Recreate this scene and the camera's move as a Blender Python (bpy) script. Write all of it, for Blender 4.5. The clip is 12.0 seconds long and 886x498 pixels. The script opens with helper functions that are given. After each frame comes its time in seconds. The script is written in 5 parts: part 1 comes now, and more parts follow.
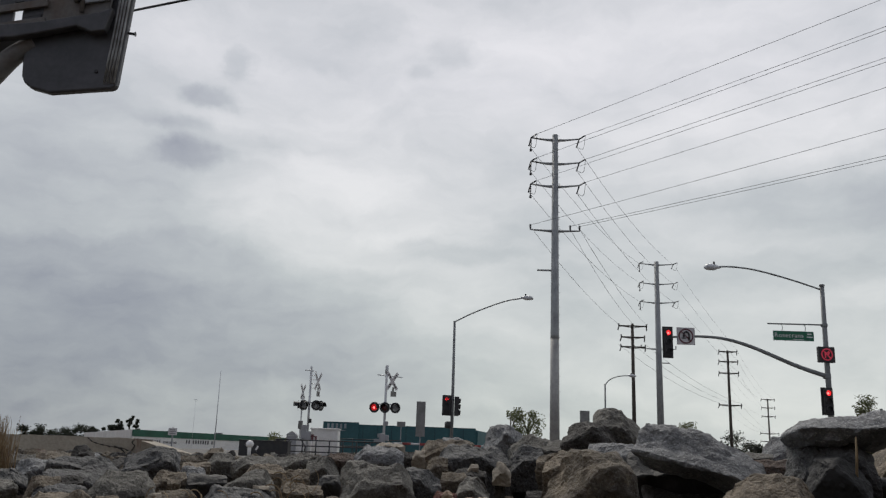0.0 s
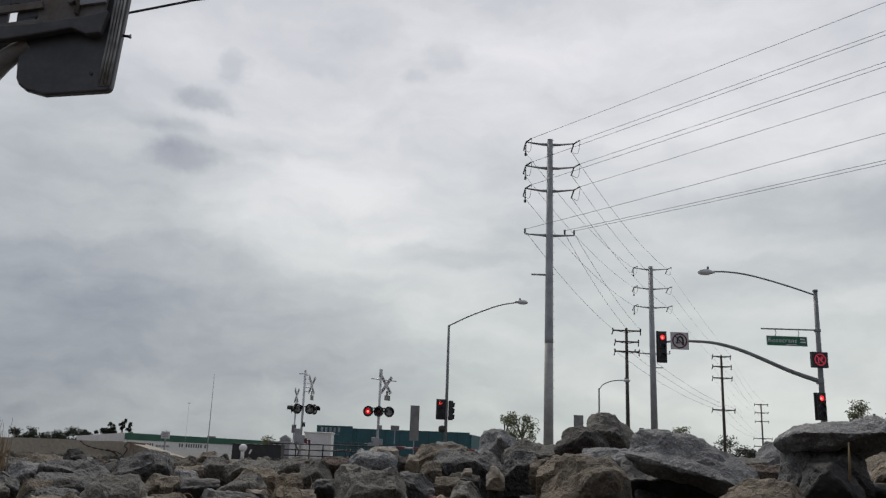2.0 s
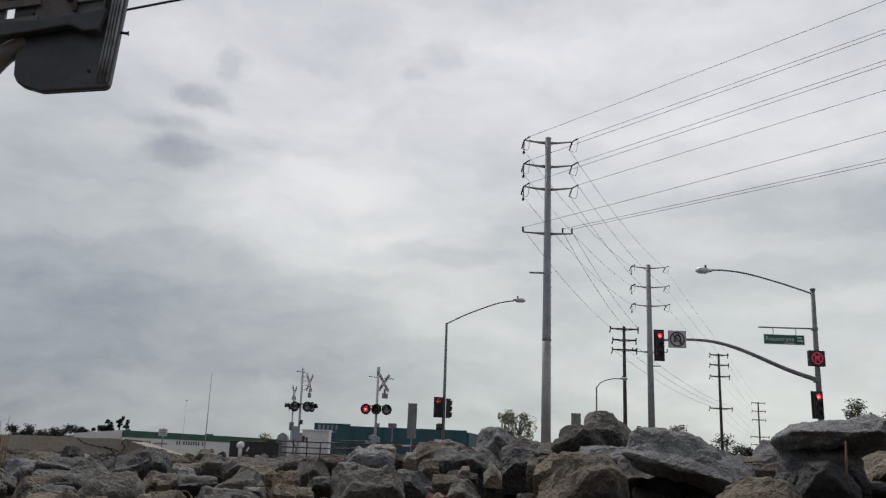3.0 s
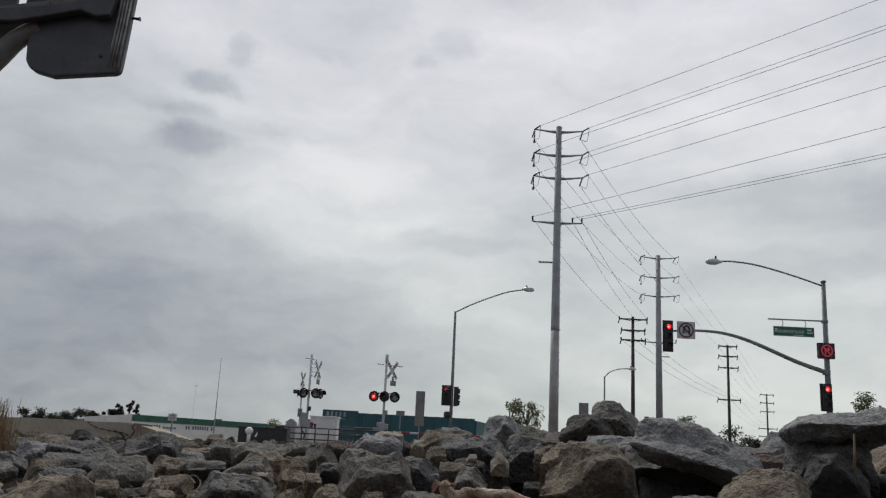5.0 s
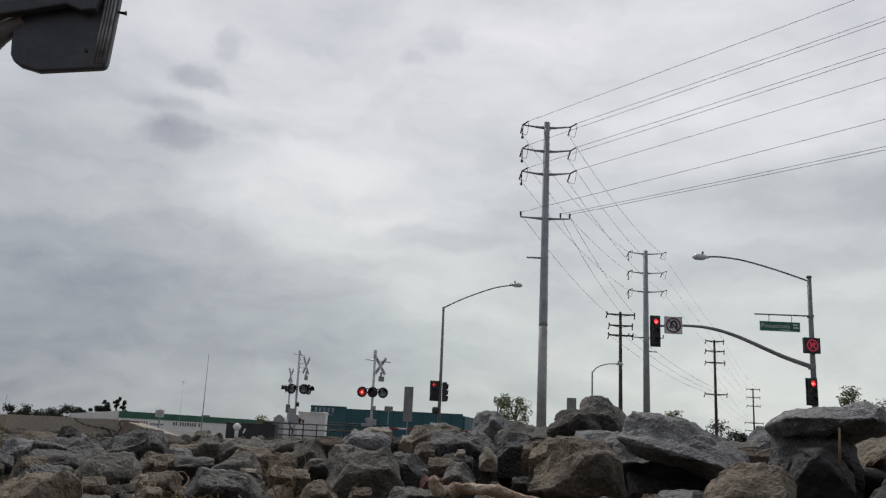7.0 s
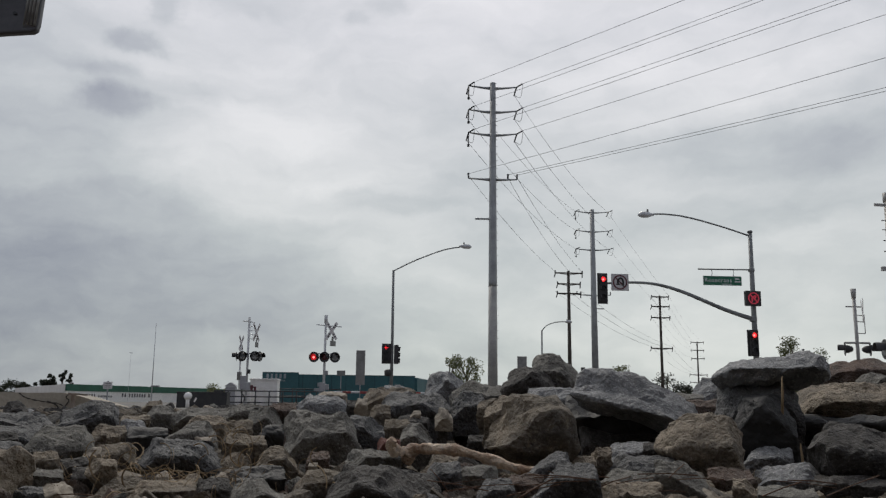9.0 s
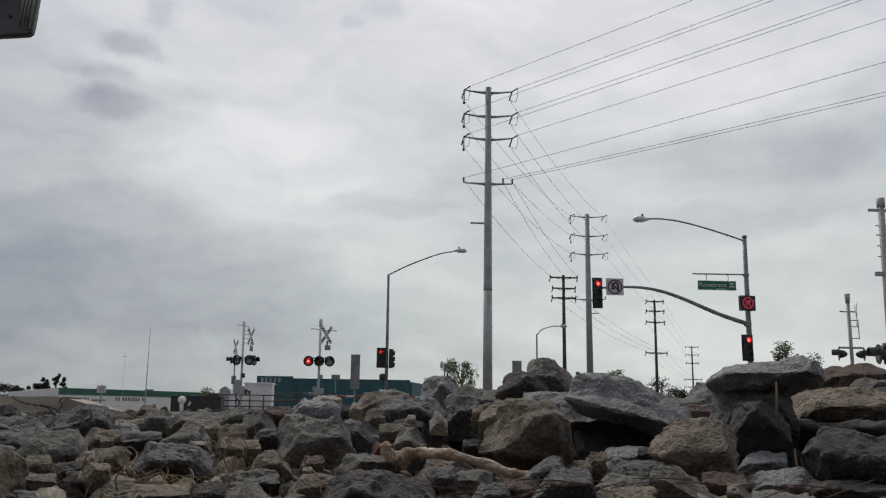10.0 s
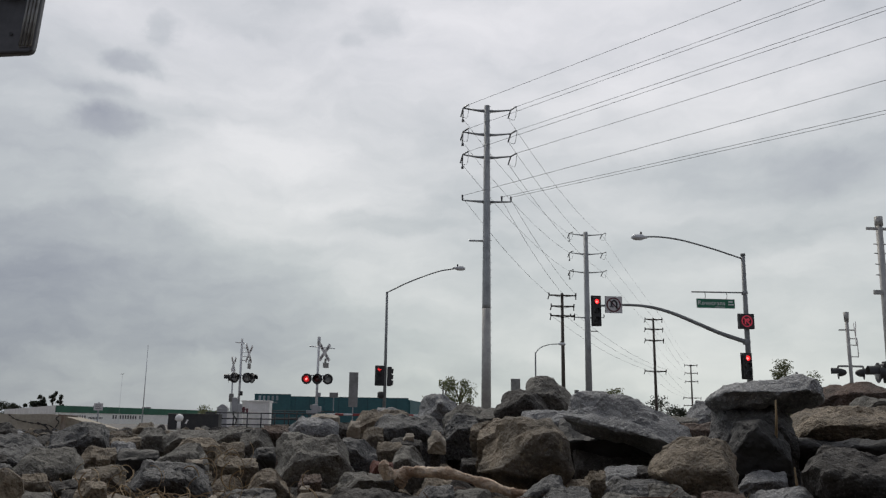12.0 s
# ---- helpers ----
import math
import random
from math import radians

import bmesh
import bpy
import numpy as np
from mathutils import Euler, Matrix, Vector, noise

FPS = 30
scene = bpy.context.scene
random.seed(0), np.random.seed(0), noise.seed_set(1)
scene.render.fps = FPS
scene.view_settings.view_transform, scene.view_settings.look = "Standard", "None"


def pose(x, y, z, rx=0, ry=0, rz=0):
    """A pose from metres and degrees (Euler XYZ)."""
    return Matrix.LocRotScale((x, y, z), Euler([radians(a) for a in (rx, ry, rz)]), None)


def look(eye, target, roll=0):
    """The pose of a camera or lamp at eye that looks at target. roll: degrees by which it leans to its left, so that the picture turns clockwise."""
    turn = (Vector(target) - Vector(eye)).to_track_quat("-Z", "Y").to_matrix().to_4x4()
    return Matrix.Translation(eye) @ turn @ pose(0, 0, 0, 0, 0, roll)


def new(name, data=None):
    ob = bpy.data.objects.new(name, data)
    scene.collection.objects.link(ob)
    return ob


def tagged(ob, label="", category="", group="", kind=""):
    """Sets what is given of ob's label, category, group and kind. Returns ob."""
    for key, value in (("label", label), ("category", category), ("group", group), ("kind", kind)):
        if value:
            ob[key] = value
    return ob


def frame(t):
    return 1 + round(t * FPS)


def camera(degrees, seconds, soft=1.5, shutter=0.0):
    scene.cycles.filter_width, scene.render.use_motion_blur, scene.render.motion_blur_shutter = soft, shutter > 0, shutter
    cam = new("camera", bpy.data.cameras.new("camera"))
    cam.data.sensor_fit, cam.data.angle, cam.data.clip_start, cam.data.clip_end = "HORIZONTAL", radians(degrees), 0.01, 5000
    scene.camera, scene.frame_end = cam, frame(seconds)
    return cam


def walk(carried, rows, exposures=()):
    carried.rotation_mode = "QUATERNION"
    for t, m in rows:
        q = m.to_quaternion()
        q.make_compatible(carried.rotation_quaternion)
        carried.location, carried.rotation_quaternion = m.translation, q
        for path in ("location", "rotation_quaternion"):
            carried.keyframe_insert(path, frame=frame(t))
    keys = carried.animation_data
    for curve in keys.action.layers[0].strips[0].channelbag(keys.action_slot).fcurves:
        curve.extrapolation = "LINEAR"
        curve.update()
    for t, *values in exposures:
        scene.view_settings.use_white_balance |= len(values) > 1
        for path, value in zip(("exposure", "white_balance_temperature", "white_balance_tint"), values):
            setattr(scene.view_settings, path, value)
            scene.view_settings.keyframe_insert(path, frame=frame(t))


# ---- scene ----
cam = camera(55.56, 12.0, soft=1.3)
walk(cam, [
    (0.0, pose(0.0014, 0, 0.30, 103.859, -1.925, -0.238)),
    (0.5, pose(0.0014, 0, 0.30, 103.237, -2.007, -0.512)),
    (1.0, pose(0.0014, 0, 0.30, 102.960, -2.103, -0.619)),
    (1.5, pose(0.0014, 0, 0.30, 103.736, -2.026, -0.675)),
    (2.0, pose(0.0014, 0, 0.30, 104.140, -2.054, -0.654)),
    (2.5, pose(0.0014, 0, 0.30, 104.140, -2.059, -0.669)),
    (3.0, pose(0.0014, 0, 0.30, 104.007, -2.138, -0.822)),
    (3.5, pose(0.0014, 0, 0.30, 103.801, -2.475, -0.872)),
    (3.7, pose(0.0014, 0, 0.30, 103.674, -2.469, -0.773)),
    (5.3, pose(0.0014, 0, 0.30, 103.185, -2.856, -0.303)),
    (5.5, pose(0.0014, 0, 0.30, 103.243, -2.877, -0.345)),
    (6.0, pose(0.0014, 0, 0.30, 103.052, -2.971, -0.508)),
    (6.5, pose(0.0014, 0, 0.30, 102.778, -3.002, -0.820)),
    (6.7, pose(0.0014, 0, 0.30, 103.027, -2.878, -0.894)),
    (8.3, pose(-0.0014, 0, 0.30, 100.800, -0.474, -2.955)),
    (8.5, pose(-0.0014, 0, 0.30, 100.465, -0.339, -3.497)),
    (9.0, pose(-0.0014, 0, 0.30, 100.479, -0.621, -4.248)),
    (9.5, pose(-0.0014, 0, 0.30, 100.597, -0.788, -4.509)),
    (10.0, pose(-0.0014, 0, 0.30, 100.765, -0.690, -4.599)),
    (10.5, pose(-0.0014, 0, 0.30, 100.998, -0.718, -4.596)),
    (11.0, pose(-0.0014, 0, 0.30, 101.378, -0.817, -4.753)),
    (11.5, pose(-0.0014, 0, 0.30, 101.653, -0.772, -4.745)),
    (12.0, pose(-0.0014, 0, 0.30, 101.967, -0.763, -4.706)),
])

# ---- world, sun ----
world = bpy.data.worlds.new("overcast_sky")
scene.world = world
world.use_nodes = True
WN, WL = world.node_tree.nodes, world.node_tree.links
WN.clear()


def wnode(kind, **inputs):
    n = WN.new(kind)
    for k, v in inputs.items():
        n.inputs[k.replace("_", " ")].default_value = v
    return n


def wmath(op, a, b=None, clamp=False):
    n = WN.new("ShaderNodeMath")
    n.operation, n.use_clamp = op, clamp
    for i, v in enumerate((a, b)):
        if v is None:
            continue
        if isinstance(v, (int, float)):
            n.inputs[i].default_value = v
        else:
            WL.new(v, n.inputs[i])
    return n.outputs[0]


def wvec(op, a, b):
    n = WN.new("ShaderNodeVectorMath")
    n.operation = op
    for i, v in enumerate((a, b)):
        if isinstance(v, tuple):
            n.inputs[i].default_value = v
        else:
            WL.new(v, n.inputs[i])
    return n.outputs[1] if op in ("DISTANCE", "LENGTH") else n.outputs[0]


def wnoise(vec, scale, detail, rough=0.5):
    n = wnode("ShaderNodeTexNoise", Scale=scale, Detail=detail, Roughness=rough)
    WL.new(vec, n.inputs["Vector"])
    return n


direction = WN.new("ShaderNodeTexCoord").outputs["Generated"]
warp = wnoise(direction, 7.0, 6.0, 0.6).outputs["Color"]
warped = wvec("ADD", direction, wvec("MULTIPLY", wvec("SUBTRACT", warp, (0.5, 0.5, 0.5)), (0.14, 0.0, 0.07)))
big = wnoise(wvec("MULTIPLY", warped, (2.2, 2.2, 6.0)), 1.5, 5.0, 0.5).outputs["Fac"]
fine = wnoise(wvec("MULTIPLY", warped, (4.0, 4.0, 11.0)), 2.6, 6.0, 0.55).outputs["Fac"]


def cloud_patch(x, z, wide, high, amount):
    """A soft cloud of that half-width and half-height round the direction (x, 1, z)."""
    d = Vector((x, 1, z)).normalized()
    off = wvec("MULTIPLY", wvec("SUBTRACT", warped, tuple(d)), (1 / wide, 1 / wide, 1 / high))
    r = wvec("LENGTH", off, (0, 0, 0))
    n = WN.new("ShaderNodeMapRange")
    n.interpolation_type = "SMOOTHERSTEP"
    n.inputs["From Min"].default_value, n.inputs["From Max"].default_value = 1.0, 0.15
    n.inputs["To Min"].default_value, n.inputs["To Max"].default_value = 0.0, amount
    WL.new(r, n.inputs["Value"])
    return n.outputs[0]


tone = wmath("ADD", wmath("MULTIPLY", wmath("SUBTRACT", big, 0.5), 0.75), wmath("MULTIPLY", wmath("SUBTRACT", fine, 0.5), 0.46))
for patch in (
    (-0.10, 0.285, 0.26, 0.12, 0.24), (-0.14, 0.50, 0.34, 0.16, 0.24), (0.30, 0.46, 0.36, 0.24, 0.28), (0.40, 0.14, 0.4, 0.14, 0.15), (-0.15, 0.12, 0.24, 0.12, -0.07),
    (-0.52, 0.20, 0.32, 0.20, -0.20), (-0.42, 0.04, 0.54, 0.21, -0.29), (-0.52, 0.0, 0.36, 0.13, -0.16), (-0.24, 0.21, 0.26, 0.07, -0.14), (-0.324, 0.360, 0.060, 0.026, -0.36), (-0.313, 0.443, 0.05, 0.020, -0.38),
    (-0.282, 0.489, 0.03, 0.028, -0.22), (-0.34, 0.40, 0.06, 0.016, -0.2), (0.004, 0.509, 0.045, 0.032, -0.2), (-0.03, 0.475, 0.03, 0.014, -0.14), (0.45, 0.24, 0.18, 0.04, -0.18), (0.0, 0.235, 0.14, 0.022, -0.18), (0.50, 0.33, 0.2, 0.05, -0.14),
):
    tone = wmath("ADD", tone, cloud_patch(*patch))
away = WN.new("ShaderNodeSeparateXYZ")
WL.new(direction, away.inputs[0])
tone = wmath("ADD", tone, wmath("MULTIPLY", wmath("MINIMUM", wmath("SUBTRACT", away.outputs[1], 0.35), 0.0), 0.45))
tone = wmath("ADD", tone, 0.53, clamp=True)
ramp = WN.new("ShaderNodeValToRGB")
els = ramp.color_ramp.elements
els[0].position, els[0].color = 0.0, (0.285, 0.305, 0.362, 1)
els[1].position, els[1].color = 0.95, (0.82, 0.825, 0.825, 1)
mid = els.new(0.5)
mid.color = (0.555, 0.585, 0.60, 1)
WL.new(tone, ramp.inputs[0])
sky = WN.new("ShaderNodeTexSky")
sky.sky_type, sky.sun_disc, sky.sun_elevation, sky.sun_rotation = "NISHITA", False, radians(48), radians(-8)
bg_clouds, bg_sky = wnode("ShaderNodeBackground", Strength=1.0), wnode("ShaderNodeBackground", Strength=0.05)
# the deck is faintly lavender overhead and paler, less blue, low down
height = WN.new("ShaderNodeMapRange")
height.inputs["From Min"].default_value, height.inputs["From Max"].default_value = 0.05, 0.42
WL.new(away.outputs[2], height.inputs["Value"])
cast = WN.new("ShaderNodeMix")
cast.data_type = "RGBA"
cast.inputs[6].default_value, cast.inputs[7].default_value = (0.98, 1.0, 0.96, 1), (1.0, 0.99, 1.035, 1)
WL.new(height.outputs[0], cast.inputs[0])
tinted = WN.new("ShaderNodeMix")
tinted.data_type, tinted.blend_type = "RGBA", "MULTIPLY"
tinted.inputs[0].default_value = 1.0
WL.new(ramp.outputs[0], tinted.inputs[6])
WL.new(cast.outputs[2], tinted.inputs[7])
WL.new(tinted.outputs[2], bg_clouds.inputs[0])
WL.new(sky.outputs[0], bg_sky.inputs[0])
mix = WN.new("ShaderNodeMixShader")
mix.inputs[0].default_value = 0.06
WL.new(bg_clouds.outputs[0], mix.inputs[1])
WL.new(bg_sky.outputs[0], mix.inputs[2])
WL.new(mix.outputs[0], WN.new("ShaderNodeOutputWorld").inputs[0])

sun = new("sun", bpy.data.lights.new("sun", "SUN"))
sun.data.energy, sun.data.angle, sun.data.color = 1.4, radians(25), (1.0, 0.94, 0.85)
sun.matrix_world = look((-14, 66, 76), (0, 0, 0))
scene.view_settings.exposure = 0.0


# ---- materials ----
def material(name, base, rough=0.7, metal=0.0, second=None, scale=8.0, fine_scale=60.0, bump=0.2, depth=0.01, random_value=0.0, specks=0.0, amount=0.5, coords="Object"):
    """A surface with stains at one scale, grain at a finer one, and a relief of that depth in metres."""
    m = bpy.data.materials.new(name)
    m.use_nodes = True
    nt = m.node_tree
    N, L = nt.nodes, nt.links
    b = N["Principled BSDF"]
    b.inputs["Roughness"].default_value, b.inputs["Metallic"].default_value = rough, metal
    tc = N.new("ShaderNodeTexCoord").outputs[coords]
    large, small = N.new("ShaderNodeTexNoise"), N.new("ShaderNodeTexNoise")
    for n, s, d in ((large, scale, 5.0), (small, fine_scale, 6.0)):
        n.inputs["Scale"].default_value, n.inputs["Detail"].default_value = s, d
        L.new(tc, n.inputs["Vector"])
    mixc = N.new("ShaderNodeMix")
    mixc.data_type = "RGBA"
    mixc.inputs[6].default_value = (*base, 1)
    mixc.inputs[7].default_value = (*(second or [c * 0.6 for c in base]), 1)
    r = N.new("ShaderNodeMapRange")
    r.inputs["From Min"].default_value, r.inputs["From Max"].default_value = 0.38, 0.64
    r.inputs["To Max"].default_value = amount * 2 if amount < 0.5 else 1.0
    L.new(large.outputs["Fac"], r.inputs["Value"])
    L.new(r.outputs[0], mixc.inputs[0])
    grain = N.new("ShaderNodeMix")
    grain.data_type, grain.blend_type = "RGBA", "MULTIPLY"
    grain.inputs[0].default_value = 0.55
    gr = N.new("ShaderNodeMapRange")
    gr.inputs["From Min"].default_value, gr.inputs["From Max"].default_value = 0.3, 0.7
    gr.inputs["To Min"].default_value, gr.inputs["To Max"].default_value = (0.62, 1.35) if specks else (0.78, 1.18)
    L.new(small.outputs["Fac"], gr.inputs["Value"])
    L.new(mixc.outputs[2], grain.inputs[6])
    L.new(gr.outputs[0], grain.inputs[7])
    colour = grain.outputs[2]
    if specks:
        pn = N.new("ShaderNodeTexNoise")
        pn.inputs["Scale"].default_value, pn.inputs["Detail"].default_value, pn.inputs["Roughness"].default_value = fine_scale * 0.42, 5.0, 0.7
        L.new(tc, pn.inputs["Vector"])
        pr = N.new("ShaderNodeMapRange")
        pr.inputs["From Min"].default_value, pr.inputs["From Max"].default_value = 0.52, 0.66
        pr.inputs["To Max"].default_value = 0.35
        L.new(pn.outputs["Fac"], pr.inputs["Value"])
        pm = N.new("ShaderNodeMix")
        pm.data_type = "RGBA"
        pm.inputs[7].default_value = (*[min(c * 1.7 + 0.02, 0.6) for c in base], 1)
        L.new(pr.outputs[0], pm.inputs[0])
        L.new(colour, pm.inputs[6])
        colour = pm.outputs[2]
        v = N.new("ShaderNodeTexNoise")
        v.inputs["Scale"].default_value, v.inputs["Detail"].default_value = fine_scale * 2.2, 2.0
        L.new(tc, v.inputs["Vector"])
        vr = N.new("ShaderNodeMapRange")
        vr.inputs["From Min"].default_value, vr.inputs["From Max"].default_value = 0.57, 0.68
        vr.inputs["To Max"].default_value = specks
        L.new(v.outputs["Fac"], vr.inputs["Value"])
        sm = N.new("ShaderNodeMix")
        sm.data_type = "RGBA"
        sm.inputs[7].default_value = (0.55, 0.55, 0.53, 1)
        L.new(vr.outputs[0], sm.inputs[0])
        L.new(colour, sm.inputs[6])
        colour = sm.outputs[2]
    if random_value:
        info = N.new("ShaderNodeObjectInfo")
        hsv = N.new("ShaderNodeHueSaturation")
        rr = N.new("ShaderNodeMapRange")
        rr.inputs["To Min"].default_value, rr.inputs["To Max"].default_value = 1 - random_value, 1 + random_value
        L.new(info.outputs["Random"], rr.inputs["Value"])
        L.new(rr.outputs[0], hsv.inputs["Value"])
        L.new(colour, hsv.inputs["Color"])
        colour = hsv.outputs[0]
    L.new(colour, b.inputs["Base Color"])
    if bump:
        add = N.new("ShaderNodeMath")
        add.operation = "ADD"
        L.new(large.outputs["Fac"], add.inputs[0])
        L.new(small.outputs["Fac"], add.inputs[1])
        bn = N.new("ShaderNodeBump")
        bn.inputs["Strength"].default_value, bn.inputs["Distance"].default_value = bump, depth
        L.new(add.outputs[0], bn.inputs["Height"])
        L.new(bn.outputs[0], b.inputs["Normal"])
    return m


def glow(name, colour, strength):
    m = bpy.data.materials.new(name)
    m.use_nodes = True
    b = m.node_tree.nodes["Principled BSDF"]
    b.inputs["Base Color"].default_value = (*colour, 1)
    b.inputs["Emission Color"].default_value, b.inputs["Emission Strength"].default_value = (*colour, 1), strength
    return m


STONE = {
    "grey": material("grey_stone", (0.160, 0.152, 0.132), 0.85, 0, (0.078, 0.073, 0.065), 22, 300, 0.7, 0.006, 0.18, 0.22),
    "slab": material("pale_grey_stone", (0.205, 0.208, 0.212), 0.75, 0, (0.115, 0.118, 0.124), 20, 260, 0.7, 0.006, 0.1, 0.5),
    "blue": material("blue_grey_stone", (0.090, 0.090, 0.090), 0.75, 0, (0.046, 0.046, 0.047), 22, 300, 0.7, 0.006, 0.18, 0.20),
    "dark": material("dark_brown_stone", (0.059, 0.053, 0.047), 0.85, 0, (0.028, 0.026, 0.025), 20, 280, 0.7, 0.006, 0.18, 0.12),
    "brown": material("brown_stone", (0.195, 0.158, 0.112), 0.88, 0, (0.082, 0.074, 0.063), 18, 280, 0.7, 0.006, 0.2, 0.15),
    "tan": material("tan_stone", (0.248, 0.205, 0.152), 0.9, 0, (0.143, 0.121, 0.093), 20, 300, 0.8, 0.008, 0.12, 0.15),
    "rust": material("rusty_stone", (0.124, 0.084, 0.065), 0.9, 0, (0.068, 0.056, 0.048), 24, 300, 0.8, 0.007, 0.15, 0.15),
    "pale": material("cream_stone", (0.360, 0.316, 0.254), 0.8, 0, (0.260, 0.223, 0.174), 24, 260, 0.6, 0.004, 0.1, 0.0),
    "brick": material("brick_red_stone", (0.149, 0.056, 0.043), 0.9, 0, (0.087, 0.043, 0.036), 24, 280, 0.7, 0.005, 0.1, 0.08),
    # near-black: the shade of hollows under slabs is put into this colour
    "black": material("gap_shade_black_stone", (0.024, 0.023, 0.023), 0.7, 0, (0.014, 0.014, 0.014), 24, 280, 0.5, 0.004, 0.1, 0.0),
}
BED = material("ballast_grit", (0.13, 0.10, 0.072), 0.95, 0, (0.06, 0.047, 0.036), 14, 180, 1.0, 0.01, 0, 0.3)
DIRT = material("dusty_ground", (0.20, 0.18, 0.155), 0.95, 0, (0.10, 0.10, 0.10), 0.15, 6.0, 0.4, 0.02)
GALV = material("galvanised_steel", (0.34, 0.35, 0.355), 0.55, 0.35, (0.26, 0.27, 0.275), 1.2, 9.0, 0.1, 0.004)
GALV_WARM = material("weathered_steel_lower", (0.40, 0.39, 0.37), 0.6, 0.3, (0.31, 0.305, 0.295), 1.5, 9.0, 0.1, 0.004)
SILVER = material("silver_paint", (0.60, 0.61, 0.62), 0.45, 0.3, (0.48, 0.485, 0.49), 3.0, 30.0, 0.1, 0.003)
POLE_GREY = material("grey_pole_paint", (0.24, 0.25, 0.25), 0.55, 0.2, (0.17, 0.175, 0.175), 2.0, 14.0, 0.1, 0.003)
WOOD = material("creosoted_wood", (0.09, 0.075, 0.062), 0.85, 0, (0.05, 0.042, 0.036), 1.5, 14.0, 0.5, 0.02)
INSULATOR = material("dark_polymer", (0.045, 0.045, 0.05), 0.4, 0, None, 6.0, 30.0, 0.1)
WIRE = material("weathered_aluminium_wire", (0.22, 0.22, 0.23), 0.5, 0.5, None, 2.0, 20.0, 0)
BLACK = material("matt_black_paint", (0.022, 0.022, 0.024), 0.55, 0, (0.035, 0.033, 0.032), 4.0, 40.0, 0.1, 0.003)
SIGN_BACK = material("dull_aluminium_sheet", (0.27, 0.265, 0.255), 0.6, 0.4, (0.20, 0.195, 0.185), 3.0, 30.0, 0.1, 0.002)
SIGN_WHITE = material("white_sign_sheet", (0.62, 0.60, 0.60), 0.5, 0, (0.52, 0.5, 0.5), 4.0, 40.0, 0.05, 0.002)
SIGN_GREEN = material("green_sign_sheet", (0.02, 0.16, 0.085), 0.45, 0, (0.018, 0.13, 0.07), 4.0, 40.0, 0.05, 0.002)
SIGN_RED = material("red_sign_ring", (0.13, 0.035, 0.045), 0.5, 0, None, 4.0, 40.0, 0)
CABINET = material("off_white_cabinet_paint", (0.78, 0.76, 0.74), 0.5, 0, (0.68, 0.66, 0.63), 2.0, 30.0, 0.1, 0.003)
GREY_CABINET = material("grey_cabinet_paint", (0.36, 0.36, 0.37), 0.5, 0.1, (0.28, 0.28, 0.29), 2.0, 30.0, 0.1, 0.003)
CREAM_WALL = material("cream_stucco", (0.84, 0.82, 0.78), 0.9, 0, (0.76, 0.74, 0.70), 0.25, 3.0, 0.2, 0.01)
PALE_WALL = material("pale_grey_stucco", (0.68, 0.65, 0.62), 0.9, 0, (0.58, 0.55, 0.53), 0.25, 3.0, 0.2, 0.01)
GREEN_TRIM = material("green_parapet_paint", (0.033, 0.125, 0.078), 0.7, 0, (0.028, 0.10, 0.062), 0.4, 4.0, 0.1, 0.01)
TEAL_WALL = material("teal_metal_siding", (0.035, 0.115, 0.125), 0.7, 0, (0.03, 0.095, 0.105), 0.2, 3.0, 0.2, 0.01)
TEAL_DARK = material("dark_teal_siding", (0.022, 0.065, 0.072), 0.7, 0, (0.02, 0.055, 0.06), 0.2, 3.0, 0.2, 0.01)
ROOF = material("grey_roofing", (0.25, 0.25, 0.25), 0.9, 0, None, 0.3, 3.0, 0.2)
LETTER_DARK = material("dark_lettering_paint", (0.10, 0.09, 0.09), 0.7, 0, None, 1.0, 8.0, 0)
LETTER_PALE = material("pale_lettering", (0.42, 0.47, 0.50), 0.7, 0, None, 1.0, 8.0, 0)
LETTER_WHITE = material("white_lettering", (0.72, 0.74, 0.72), 0.5, 0, (0.64, 0.66, 0.64), 8.0, 40.0, 0)
CONCRETE = material("stained_concrete", (0.45, 0.405, 0.325), 0.92, 0, (0.35, 0.31, 0.25), 2.0, 40.0, 0.5, 0.01)
CRACK = material("dark_joint", (0.05, 0.045, 0.04), 0.95, 0, None, 8.0, 60.0, 0.2)
STAKE = material("rusty_stake_steel", (0.20, 0.14, 0.10), 0.85, 0.1, (0.28, 0.24, 0.20), 8.0, 60.0, 0.3, 0.002)


def leafy(name, base, second, through_colour):
    """Leaves that let part of the light through."""
    m = material(name, base, 0.7, 0, second, 0.6, 5.0, 0.1)
    N, L = m.node_tree.nodes, m.node_tree.links
    lit, both = N.new("ShaderNodeBsdfTranslucent"), N.new("ShaderNodeMixShader")
    lit.inputs[0].default_value = (*through_colour, 1)
    both.inputs[0].default_value = 0.45
    L.new(N["Principled BSDF"].outputs[0], both.inputs[1])
    L.new(lit.outputs[0], both.inputs[2])
    L.new(both.outputs[0], N["Material Output"].inputs[0])
    return m


